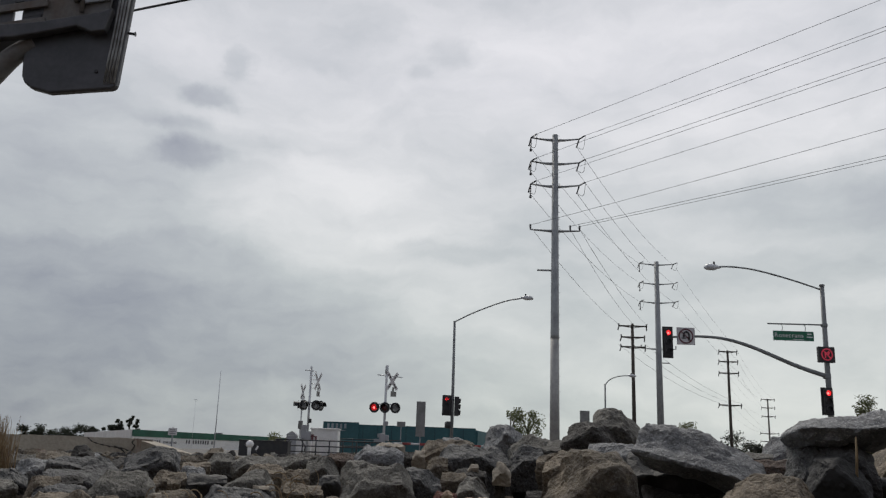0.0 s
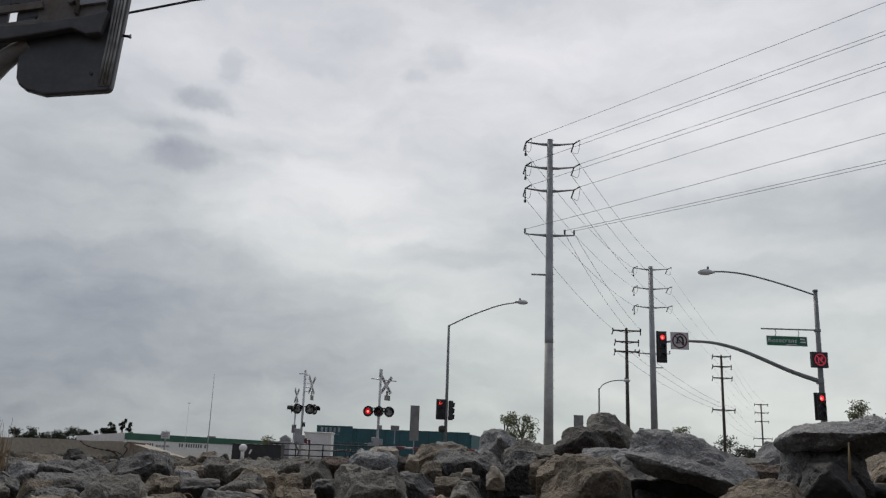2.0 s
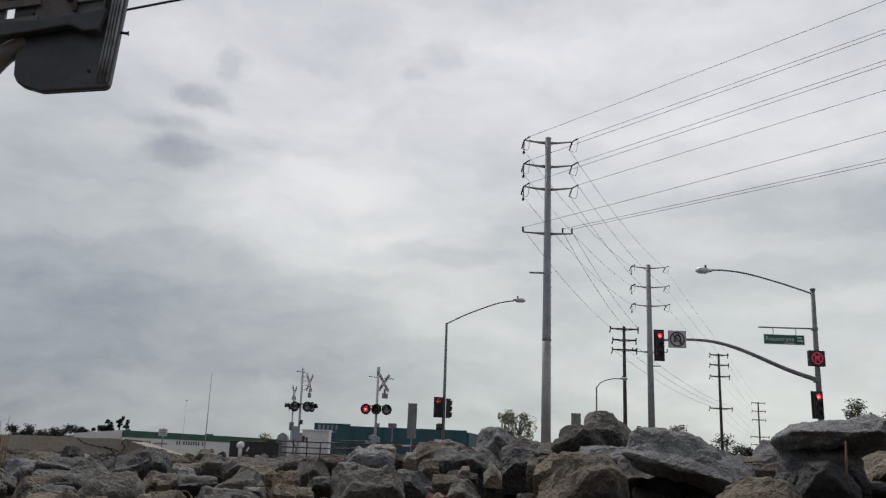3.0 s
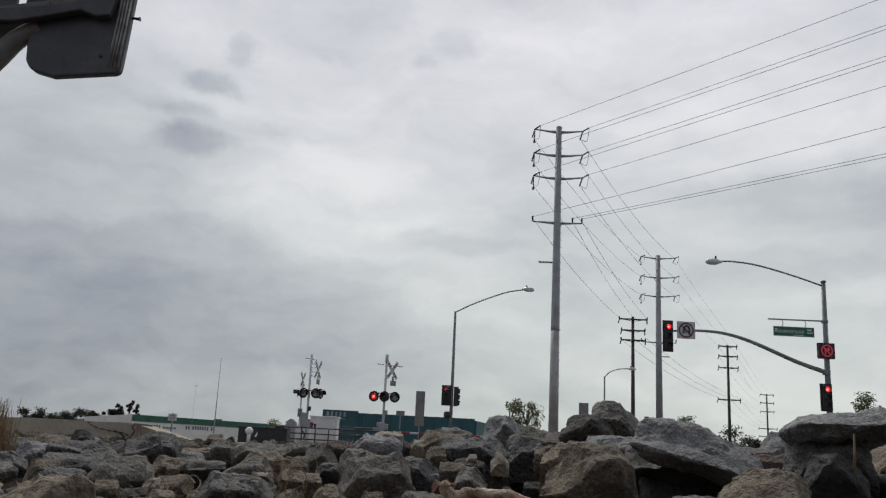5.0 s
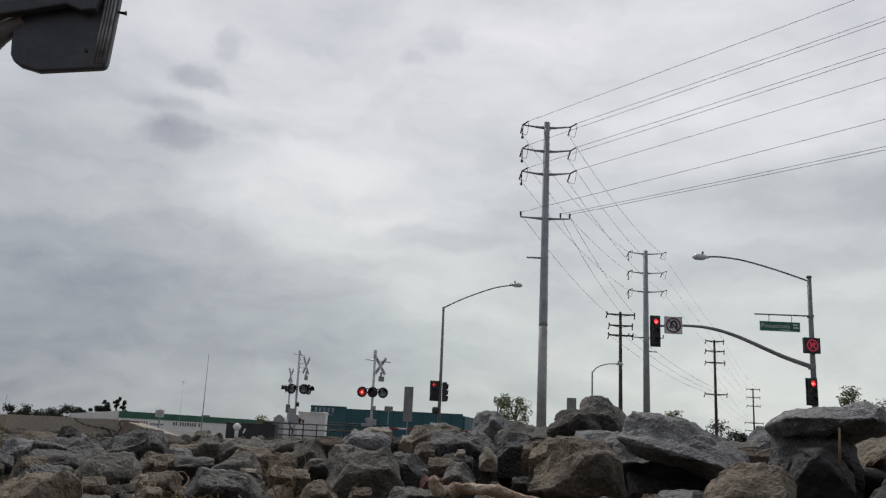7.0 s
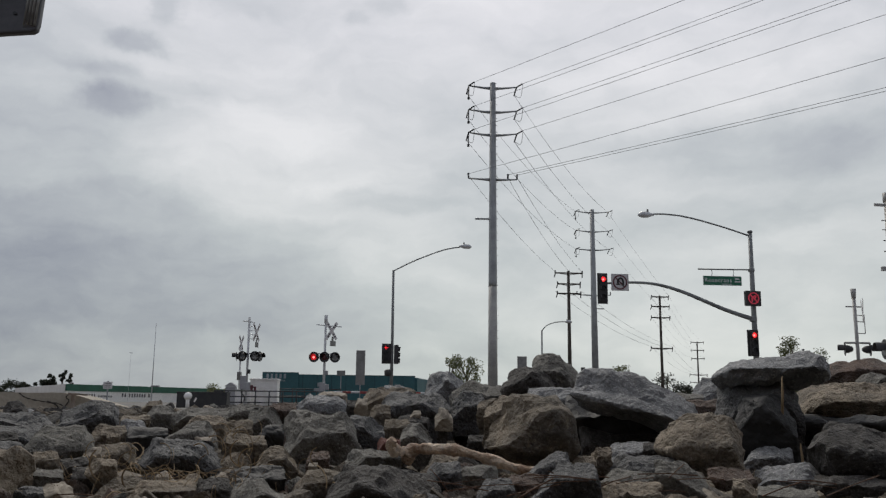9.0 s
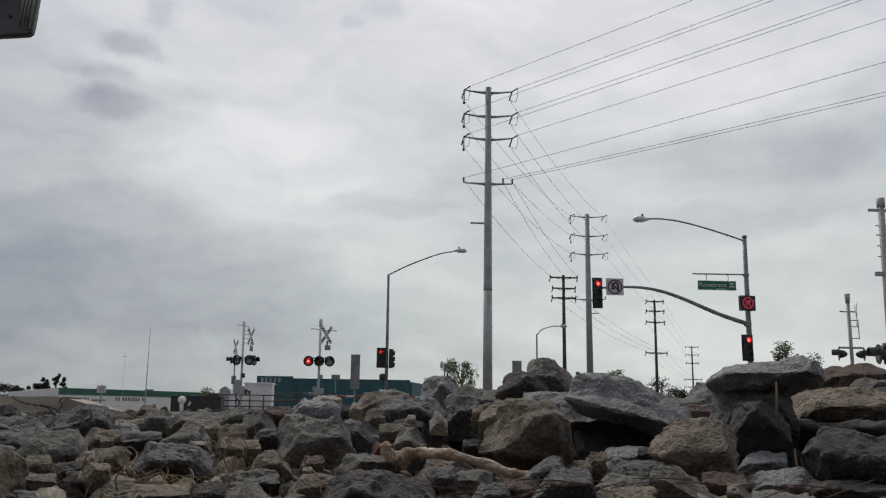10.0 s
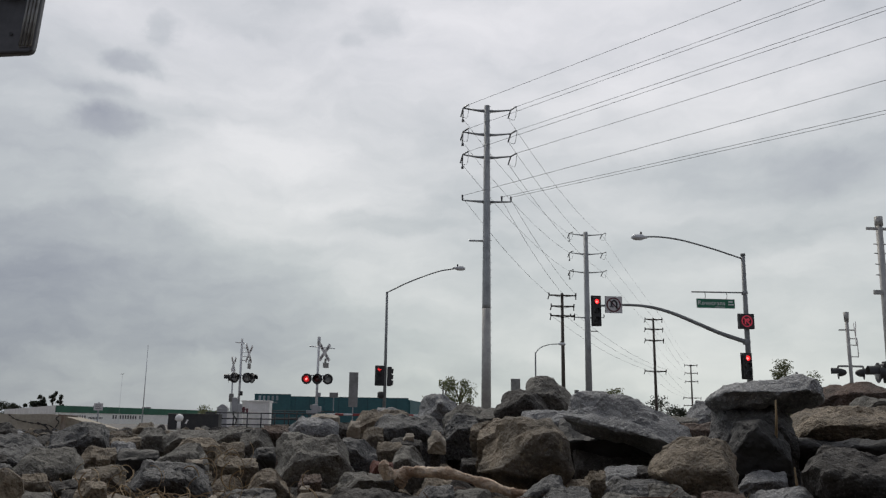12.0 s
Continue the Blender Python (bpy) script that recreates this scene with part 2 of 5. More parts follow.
LEAF = leafy("dusty_leaves", (0.14, 0.15, 0.08), (0.07, 0.085, 0.042), (0.17, 0.18, 0.08))
LEAF_DARK = leafy("dark_conifer_leaves", (0.035, 0.042, 0.028), (0.022, 0.028, 0.018), (0.03, 0.035, 0.018))
BARK = material("grey_bark", (0.16, 0.135, 0.11), 0.9, 0, (0.09, 0.075, 0.06), 2.0, 12.0, 0.5, 0.02)
STRAW = material("dry_straw", (0.36, 0.265, 0.155), 0.85, 0, (0.19, 0.135, 0.08), 20.0, 160.0, 0.2, 0.001)
NEEDLE = material("dead_needles", (0.15, 0.085, 0.055), 0.8, 0, (0.09, 0.055, 0.04), 20.0, 160.0, 0.2, 0.001)
TWIG = material("weathered_twig", (0.80, 0.65, 0.50), 0.85, 0, (0.32, 0.21, 0.14), 60.0, 320.0, 1.0, 0.004, 0, 0.15)
BOX_METAL = material("dark_grey_box_metal", (0.085, 0.083, 0.086), 0.42, 0.25, (0.05, 0.05, 0.052), 5.0, 50.0, 0.15, 0.002)
RIB_METAL = material("worn_ribbed_edge", (0.42, 0.42, 0.40), 0.45, 0.5, (0.18, 0.175, 0.17), 9.0, 60.0, 0.2, 0.002)
BRACKET = material("rusty_bracket_steel", (0.13, 0.105, 0.085), 0.65, 0.3, (0.17, 0.165, 0.16), 7.0, 60.0, 0.3, 0.002)
RED_GLOW = glow("lit_red_lens", (1.0, 0.03, 0.035), 1.25)
RED_CORE = glow("lit_red_core", (1.0, 0.22, 0.20), 1.8)
FLASH_RED = glow("lit_flashing_lens", (0.80, 0.025, 0.03), 0.45)
LED_RED = glow("lit_red_leds", (0.60, 0.05, 0.085), 0.22)
RED_DARK = material("unlit_red_lens", (0.10, 0.012, 0.012), 0.25, 0, None, 8.0, 40.0, 0)
CLEAR_LENS = material("dull_clear_lens", (0.42, 0.43, 0.43), 0.3, 0, (0.22, 0.23, 0.23), 8.0, 40.0, 0)
RED_PAINT = material("red_reflective_stripe", (0.30, 0.045, 0.04), 0.5, 0, None, 6.0, 40.0, 0)


# ---- building tools ----
def part(name, bm, mat, parent=None, label=""):
    me = bpy.data.meshes.new(name)
    bm.to_mesh(me)
    bm.free()
    me.materials.append(mat)
    ob = new(name, me)
    if parent:
        ob.parent = parent
    if label:
        ob["label"] = label
    return ob


def thing(name, label, category, x=0, y=0, z=0, turn=0, group=""):
    ob = new(name)
    ob.empty_display_size = 0.1
    ob.matrix_basis = pose(x, y, z, 0, 0, turn)
    return tagged(ob, label, category, group)


def box(bm, x, y, z, sx, sy, sz, bevel=0.0, m=None):
    """A box centred on (x, y, z)."""
    made = bmesh.ops.create_cube(bm, size=1, matrix=(m or Matrix()) @ Matrix.LocRotScale((x, y, z), None, (sx, sy, sz)))
    if bevel:
        edges = {e for v in made["verts"] for e in v.link_edges}
        bmesh.ops.bevel(bm, geom=list(edges), offset=bevel, segments=2, affect="EDGES", profile=0.6)
    return bm


def boxes(*rows, bevel=0.0):
    bm = bmesh.new()
    for r in rows:
        box(bm, *r, bevel=bevel)
    return bm


def tube(points, radii, sides=10, bm=None):
    """A round bar through the points, with one radius or a radius for each point."""
    bm = bm or bmesh.new()
    pts = [Vector(p) for p in points]
    radii = [radii] * len(pts) if isinstance(radii, (int, float)) else radii
    rings, side = [], None
    for i, p in enumerate(pts):
        t = (pts[min(i + 1, len(pts) - 1)] - pts[max(i - 1, 0)]).normalized()
        side = t.orthogonal().normalized() if side is None else (side - t * side.dot(t)).normalized()
        up = t.cross(side)
        rings.append([bm.verts.new(p + radii[i] * (math.cos(a) * side + math.sin(a) * up)) for a in [2 * math.pi * k / sides for k in range(sides)]])
    for a, b in zip(rings, rings[1:]):
        for k in range(sides):
            f = bm.faces.new((a[k], a[(k + 1) % sides], b[(k + 1) % sides], b[k]))
            f.smooth = sides > 5
    bm.faces.new(rings[0][::-1])
    bm.faces.new(rings[-1])
    return bm


def disc(x, y, z, radius, thick, sides=24, bm=None):
    """A flat round plate that faces along y."""
    return tube([(x, y - thick / 2, z), (x, y + thick / 2, z)], radius, sides, bm)


def bend(*pts, steps=8):
    """A smooth line through the points."""
    pts = [Vector(p) for p in pts]
    full = [2 * pts[0] - pts[1], *pts, 2 * pts[-1] - pts[-2]]
    out = []
    for i in range(1, len(full) - 2):
        a, b, c, d = full[i - 1:i + 3]
        for k in range(steps):
            t = k / steps
            out.append(0.5 * (2 * b + (c - a) * t + (2 * a - 5 * b + 4 * c - d) * t * t + (3 * b - a - 3 * c + d) * t ** 3))
    return [*out, pts[-1]]


def ring(x, y, z, radius, width, thick, sides=28):
    """A flat ring that faces along y."""
    bm = bmesh.new()
    loops = []
    for r, dy in ((radius, -thick), (radius, thick), (radius - width, thick), (radius - width, -thick)):
        loops.append([bm.verts.new((x + r * math.cos(2 * math.pi * k / sides), y + dy / 2, z + r * math.sin(2 * math.pi * k / sides))) for k in range(sides)])
    for a, b in zip(loops, loops[1:] + loops[:1]):
        for k in range(sides):
            bm.faces.new((a[k], b[k], b[(k + 1) % sides], a[(k + 1) % sides]))
    return bm


def bar_between(a, b, wide, thick, bm=None):
    """A flat bar in the x-z plane, from a to b."""
    bm = bm or bmesh.new()
    a, b = Vector(a), Vector(b)
    mid, d = (a + b) / 2, b - a
    turn = math.degrees(math.atan2(d.z, d.x))
    return box(bm, 0, 0, 0, d.length, thick, wide, 0, pose(*mid, 0, -turn, 0))


# ---- ground ----
def ground_height(x, y):
    """The ballast shoulder: a low bed that falls away to the road, with an added, unseen bank behind the camera."""
    d = math.hypot(x, y)
    right = min(max(x / max(d, 0.01) + 0.35, 0), 1)
    z = 0.226 + 0.004 * min(max((d - 0.55) / 0.6, 0), 1) + 0.055 * right * min(max((d - 0.75) / 0.9, 0), 1)
    fall = min(max((d - 3.2) / 3.0, 0), 1)
    # bank behind the camera, added to keep rear sky off the stone fronts
    rise = min(max((-y - 0.18) / 0.7, 0), 1)
    return z * (1 - fall * fall * (3 - 2 * fall)) - 0.03 * fall + 1.45 * rise * rise * (3 - 2 * rise)


def build_ground():
    bm = bmesh.new()
    n, size = 16, 4000.0
    bmesh.ops.create_grid(bm, x_segments=n, y_segments=n, size=size)
    tagged(part("ground", bm, DIRT), "dusty grey open ground beyond the track", "ground", kind="structure")
    bm = bmesh.new()
    side, span = 90, 7.0
    rows = []
    for j in range(side + 1):
        rows.append([])
        for i in range(side + 1):
            x, y = (i / side * 2 - 1) * span, (j / side * 2 - 1) * span
            rows[-1].append(bm.verts.new((x, y, ground_height(x, y) + 0.012 * noise.noise((x * 6, y * 6, 0)))))
    for a, b in zip(rows, rows[1:]):
        for i in range(side):
            bm.faces.new((a[i], a[i + 1], b[i + 1], b[i])).smooth = True
    tagged(part("ballast_bed", bm, BED), "brown grit bed under the ballast stones", "ground", kind="structure")


build_ground()


# ---- steel and wooden power poles ----
POLE1, POLE2, WOOD_A, WOOD_B, WOOD_C, WOOD_D = (7.98, 60.0), (26.7, 104.0), (20.33, 90.0), (39.95, 118.0), (76.6, 200.0), (137.0, 320.0)


def steel_pole(x, y, height, levels, reach, low, stub, joint=None):
    """levels: heights of the arm pairs; low: height of the lower pair; stub: (height, direction) of a short arm."""
    p = thing("transmission_pole", "tall tapered galvanised steel transmission pole with three arm pairs", "power pole", x, y, group="steel poles")
    if joint:
        part("lower_shaft", tube([(0, 0, -0.1), (0, 0, joint)], [0.36, 0.305], 24), GALV_WARM, p, "paler lower steel section")
        part("upper_shaft", tube([(0, 0, joint - 0.3), (0, 0, joint), (0, 0, height)], [0.315, 0.312, 0.215], 24), GALV, p)
    else:
        part("shaft", tube([(0, 0, -0.1), (0, 0, height)], [0.45, 0.28], 24), GALV, p)
    z = 5.0
    while z < height:
        part("climbing_peg", boxes((0.27 - 0.004 * z, 0, z, 0.30, 0.026, 0.026)), GALV, p)
        z += 0.55
    for z in levels + [low]:
        for s in (-1, 1):
            tip = z - 0.05 if z == low else z + 0.04
            a = part("arm", tube([(s * 0.2, 0, z - 0.12), (s * 0.7, 0, z - 0.1), (s * reach, 0, tip)], [0.12, 0.085, 0.05], 10), GALV, p)
            if z != low:
                part("insulator", tube([(s * reach, 0, tip), (s * (reach - 0.25 * s * 0.5), 0.5, tip - 0.5)], 0.055, 8), INSULATOR, a)
                part("insulator", tube([(s * reach, 0, tip), (s * reach + 0.35, -0.5, tip + 0.10)], 0.055, 8), INSULATOR, a)
                part("jumper", tube(bend((s * reach + 0.4, -0.5, tip + 0.12), (s * reach + 0.3, 0, tip - 0.75), (s * reach - 0.1, 0.4, tip - 0.5)), 0.016, 6), INSULATOR, a)
                if s < 0:
                    part("hanging_insulator", tube([(-reach, 0, tip), (-reach - 0.02, 0, tip - 0.9), (-reach - 0.02, 0, tip - 0.92), (-reach - 0.02, 0, tip - 1.1)], [0.045, 0.045, 0.09, 0.09], 8), INSULATOR, a)
            else:
                for k in ((1.0,) if s < 0 else (0.62, 1.0)):
                    part("pin_insulator", tube([(s * reach * k, 0, tip), (s * reach * k, 0, tip + 0.4)], [0.05, 0.08], 8), INSULATOR, a)
    part("stub_arm", tube([(stub[1] * 0.25, 0, stub[0]), (stub[1] * 1.3, 0, stub[0])], 0.07, 8), GALV, p)
    return p


steel_pole(*POLE1, 24.3, [24.0, 22.1, 20.3], 1.82, 16.85, (13.75, -1), 9.05)
steel_pole(*POLE2, 25.2, [24.9, 22.4, 20.0], 2.15, 14.2, (12.4, 1))


def wooden_pole(x, y, height, arms, label):
    """arms: (height, reach) of each crossarm."""
    p = thing("utility_pole", label, "utility pole", x, y, group="wooden poles")
    part("shaft", tube([(0, 0, -0.1), (0, 0, height)], [0.24, 0.15], 14), WOOD, p)
    for z, r in arms:
        a = part("crossarm", boxes((0, -0.2, z, 2 * r, 0.12, 0.16), bevel=0.02), WOOD, p)
        for s in (-1, 1):
            part("brace", tube([(s * 0.7 * r, -0.2, z - 0.05), (0, -0.2, z - 0.45 if r < 1.3 else z - 0.2)], 0.03, 6), WOOD, a)
            part("insulator", tube([(s * r * 0.95, -0.2, z), (s * r * 0.98, -0.2, z + 0.28)], [0.10, 0.06], 8), INSULATOR, a)
            part("insulator", tube([(s * r * 0.95, -0.2, z), (s * r, 0.1, z - 0.4)], [0.06, 0.07], 8), INSULATOR, a)
    return p


wooden_pole(*WOOD_A, 14.9, [(14.6, 1.55), (13.4, 1.3), (12.35, 1.35)], "dark creosoted wooden utility pole with three crossarms")
wooden_pole(*WOOD_B, 16.1, [(15.9, 1.3), (14.5, 1.35), (12.9, 1.4), (8.5, 1.6)], "brown wooden power pole with four crossarms")
wooden_pole(*WOOD_C, 16.0, [(15.8, 1.6), (13.9, 1.6), (11.9, 1.6), (8.0, 2.2), (6.2, 2.2)], "distant wooden power pole with five crossarms")
wooden_pole(*WOOD_D, 15.0, [(14.6, 1.8), (12.6, 1.8)], "far wooden power pole with two crossarms")


def wire(a, b, sag, radius=0.015):
    pts = []
    for k in range(25):
        t = k / 24
        p = Vector(a).lerp(Vector(b), t)
        p.z -= 4 * sag * t * (1 - t)
        pts.append(p)
    tagged(part("power_line", tube(pts, radius, 5), WIRE), "thin grey overhead power line between poles", "power line", "power lines")


P0 = (POLE1[0] + 58.0, POLE1[1] - 62.0)
for z, z2 in ((24.0, 24.9), (22.1, 22.4), (20.3, 20.0)):
    for s in (-1, 1):
        wire((POLE1[0] + s * 1.82 + 0.4, 59.5, z + 0.16), (P0[0] + s * 1.3, P0[1] + s * 1.3, z + 5.0), 0.2, 0.015)
        wire((POLE1[0] + s * 1.82 - 0.05, 60.5, z - 0.5), (POLE2[0] + s * 2.15, 104, z2), 0.9, 0.015)
        zb = {24.9: 16.1, 22.4: 14.7, 20.0: 13.1}[z2]
        if s > 0:
            wire((POLE2[0] + s * 2.15, 104, z2), (WOOD_B[0] + s * 1.35, 118, zb), 0.3, 0.010)
for dx in (-1.82, 1.13, 1.82):
    wire((POLE1[0] + dx, 60, 17.15), (P0[0] + dx * 0.7, P0[1] + dx * 0.7, 21.4 if dx < 0 else 19.3), 0.5, 0.015)
wire((POLE1[0] - 1.8, 60, 17.0), (WOOD_A[0] - 1.5, 90, 14.8), 0.5)
wire((POLE1[0] + 1.1, 60, 17.0), (WOOD_A[0] + 0.1, 90, 14.8), 0.5)
wire((POLE1[0] + 1.8, 60, 17.0), (WOOD_A[0] + 1.5, 90, 14.8), 0.5)
for dx in (-1.5, 0.1, 1.5):
    wire((WOOD_A[0] + dx, 90, 12.6), (WOOD_B[0] + dx, 118, 8.8), 0.7)
    wire((WOOD_B[0] + dx, 118, 8.8), (WOOD_C[0] + dx, 200, 8.3), 1.0, 0.012)
for z, z2 in ((16.1, 16.0), (14.7, 14.1), (13.1, 12.1)):
    for s in (-1, 1):
        wire((WOOD_B[0] + s * 1.35, 118, z), (WOOD_C[0] + s * 1.6, 200, z2), 1.2, 0.010)


# ---- traffic signals, lamps and signs ----
def luminaire(parent, x, z, to_left=True, size=0.75):
    s = -1 if to_left else 1
    head = part("lamp_head", tube([(x - s * 0.05, 0, z), (x + s * 0.1, 0, z), (x + s * 0.35 * size, 0, z), (x + s * 0.8 * size, 0, z - 0.01), (x + s * size, 0, z - 0.04)], [0.05, 0.09, 0.16, 0.15, 0.06], 12), SILVER, parent, "grey cobra-head street lamp")
    part("photocell", tube([(x + s * 0.35 * size, 0, z + 0.14), (x + s * 0.35 * size, 0, z + 0.27)], 0.05, 8), BLACK, head)


def signal_head(parent, x, z, wide, high, lit, turn=0, arrow=False, y=0.0):
    """A three-lamp signal with its lit red lamp on top."""
    m = pose(x, y, z, 0, 0, turn)
    bm = box(bmesh.new(), 0, 0, 0, wide, 0.05, high, 0.012, m)
    back = part("backplate", bm, BLACK, parent)
    part("housing", box(bmesh.new(), 0, -0.02, 0, wide * 0.68, 0.24, high * 0.88, 0.03, m), BLACK, back)
    r = min(wide * 0.235, high * 0.10)
    for k in (1, 0, -1):
        zc = k * high * 0.29
        visor = ring(0, -0.22, zc, r * 1.16, 0.015, 0.14)
        bmesh.ops.delete(visor, geom=[v for v in visor.verts if v.co.z < zc - r * 0.95], context="VERTS")
        visor.transform(m)
        part("visor", visor, BLACK, back)
        bright = lit and k == 1
        if bright and arrow:
            lens = disc(0, -0.15, zc, r, 0.02)
            lens.transform(m)
            part("lens", lens, RED_DARK, back)
            bm = bar_between((-r * 1.0, -0.17, zc), (r * 1.0, -0.17, zc), r * 0.16, 0.02)
            bar_between((-r * 1.0, -0.17, zc), (-r * 0.1, -0.17, zc + r * 0.85), r * 0.16, 0.02, bm)
            bar_between((-r * 1.0, -0.17, zc), (-r * 0.1, -0.17, zc - r * 0.85), r * 0.16, 0.02, bm)
            bm.transform(m)
            part("arrow_light", bm, RED_GLOW, back, "lit red arrow pointing left")
        else:
            lens = disc(0, -0.15, zc, r, 0.02)
            lens.transform(m)
            o = part("lens", lens, RED_GLOW if bright else BLACK, back, "lit red lamp" if bright else "")
            if bright:
                core = disc(0, -0.163, zc - r * 0.1, r * 0.42, 0.008)
                core.transform(m)
                part("bulb", core, RED_CORE, o)
    return back


def text_mesh(word, size):
    cu = bpy.data.curves.new("lettering", "FONT")
    cu.space_character, cu.body, cu.size, cu.extrude, cu.offset = 1.12, word, size, 0.006, 0.001
    ob = new("lettering", cu)
    me = bpy.data.meshes.new_from_object(ob.evaluated_get(bpy.context.evaluated_depsgraph_get()))
    bpy.data.objects.remove(ob)
    bm = bmesh.new()
    bm.from_mesh(me)
    bpy.data.meshes.remove(me)
    return bm


def signal_mast():
    p = thing("traffic_signal_mast", "grey steel traffic signal mast with curved arm and street lamp", "traffic signal", 18.25, 40)
    part("pole", tube([(0, 0, -0.1), (-0.0, 0, 5.0), (0.03, 0, 8.95)], [0.15, 0.125, 0.10], 14), POLE_GREY, p)
    part("pole_cap", tube([(0.03, 0, 8.93), (0.03, 0, 9.02)], [0.13, 0.12], 14), POLE_GREY, p)
    part("base_plate", boxes((0, 0, 0.03, 0.5, 0.5, 0.06), bevel=0.01), GALV, p)
    part("lamp_arm", tube(bend((0.03, 0, 8.75), (-1.5, 0, 9.22), (-3.1, 0, 9.62), (-4.2, 0, 9.75), (-4.95, 0, 9.74)), 0.042, 8), POLE_GREY, p)
    luminaire(p, -4.9, 9.71)
    part("signal_arm", tube(bend((-0.1, 0, 4.6), (-1.5, 0, 5.05), (-3.5, 0, 5.85), (-4.8, 0, 6.2), (-6.0, 0, 6.28), (-7.5, 0, 6.2)), [0.11 - 0.0015 * k for k in range(41)], 12), POLE_GREY, p)
    part("arm_collar", boxes((-0.05, 0, 4.60, 0.30, 0.30, 0.28), bevel=0.06), POLE_GREY, p)
    signal_head(p, -7.58, 5.93, 0.50, 1.5, True, 0, y=-0.15)
    sign = part("no_u_turn_sign", boxes((-6.73, -0.22, 6.24, 0.86, 0.03, 0.82), bevel=0.01), SIGN_WHITE, p, "square white no U-turn sign with dark ring")
    part("border", boxes((-6.73, -0.236, 6.64, 0.84, 0.006, 0.012), (-6.73, -0.236, 5.84, 0.84, 0.006, 0.012), (-7.14, -0.236, 6.24, 0.012, 0.006, 0.8), (-6.32, -0.236, 6.24, 0.012, 0.006, 0.8)), BLACK, sign)
    u = tube(bend((-6.58, -0.245, 6.04), (-6.58, -0.245, 6.32), (-6.70, -0.245, 6.45), (-6.83, -0.245, 6.34), (-6.83, -0.245, 6.18)), 0.042, 6)
    box(u, -6.83, -0.245, 6.14, 0.20, 0.012, 0.05)
    part("arrow", u, BLACK, sign)
    part("ring", ring(-6.73, -0.245, 6.24, 0.36, 0.065, 0.01), SIGN_RED, sign)
    part("slash", bar_between((-6.97, -0.25, 6.48), (-6.49, -0.25, 6.0), 0.06, 0.008), SIGN_RED, sign)
    part("sign_bar", tube([(0, 0, 7.04), (-2.72, 0, 7.02)], 0.036, 8), POLE_GREY, p)
    part("clamp", boxes((0.0, 0, 7.02, 0.24, 0.26, 0.16), bevel=0.03), POLE_GREY, p)
    board = part("street_name_sign", boxes((-1.51, 0, 6.46, 1.95, 0.035, 0.47), bevel=0.01), SIGN_GREEN, p, "green street name sign with white letters")
    for hx in (-2.05, -0.95):
        part("hanger", tube(bend((hx, 0, 7.02), (hx + 0.04, 0, 6.85), (hx, 0, 6.69)), 0.016, 6), POLE_GREY, board)
    part("border", boxes((-1.51, -0.02, 6.685, 1.93, 0.006, 0.014), (-1.51, -0.02, 6.235, 1.93, 0.006, 0.014), (-2.475, -0.02, 6.46, 0.014, 0.006, 0.45), (-0.545, -0.02, 6.46, 0.014, 0.006, 0.45)), LETTER_WHITE, board)
    t = text_mesh("Rosecrans", 0.30)
    t.transform(pose(-2.43, -0.03, 6.385, 90) @ Matrix.Diagonal((1.0, 1, 1, 1)))
    part("lettering", t, LETTER_WHITE, board)
    part("small_lettering", boxes((-0.76, -0.022, 6.56, 0.22, 0.008, 0.07), (-0.74, -0.022, 6.42, 0.28, 0.008, 0.06), (-1.3, -0.022, 6.29, 0.5, 0.008, 0.03)), LETTER_WHITE, board)
    led = part("lighted_sign", box(bmesh.new(), 0, 0, 0, 0.80, 0.2, 0.74, 0.02, pose(-0.12, -0.22, 5.58, 0, 0, 6)), BLACK, p, "black lit sign with a red no right turn symbol")
    m = pose(-0.12, -0.34, 5.58, 0, 0, 6)
    bm = ring(0, 0, 0, 0.29, 0.055, 0.02)
    bm.transform(m)
    part("ring_light", bm, LED_RED, led)
    bm = bar_between((-0.2, 0, 0.2), (0.2, 0, -0.2), 0.06, 0.02)
    bar_between((-0.09, -0.004, -0.17), (-0.09, -0.004, 0.08), 0.06, 0.02, bm)
    bar_between((-0.09, -0.008, 0.07), (0.12, -0.008, 0.07), 0.06, 0.02, bm)
    bar_between((0.04, -0.012, 0.15), (0.13, -0.012, 0.07), 0.05, 0.02, bm)
    bar_between((0.04, -0.016, -0.01), (0.13, -0.016, 0.07), 0.05, 0.02, bm)
    bm.transform(m)
    part("arrow_light", bm, LED_RED, led)
    signal_head(p, -0.22, 3.40, 0.56, 1.28, True, 0, y=-0.22)


signal_mast()


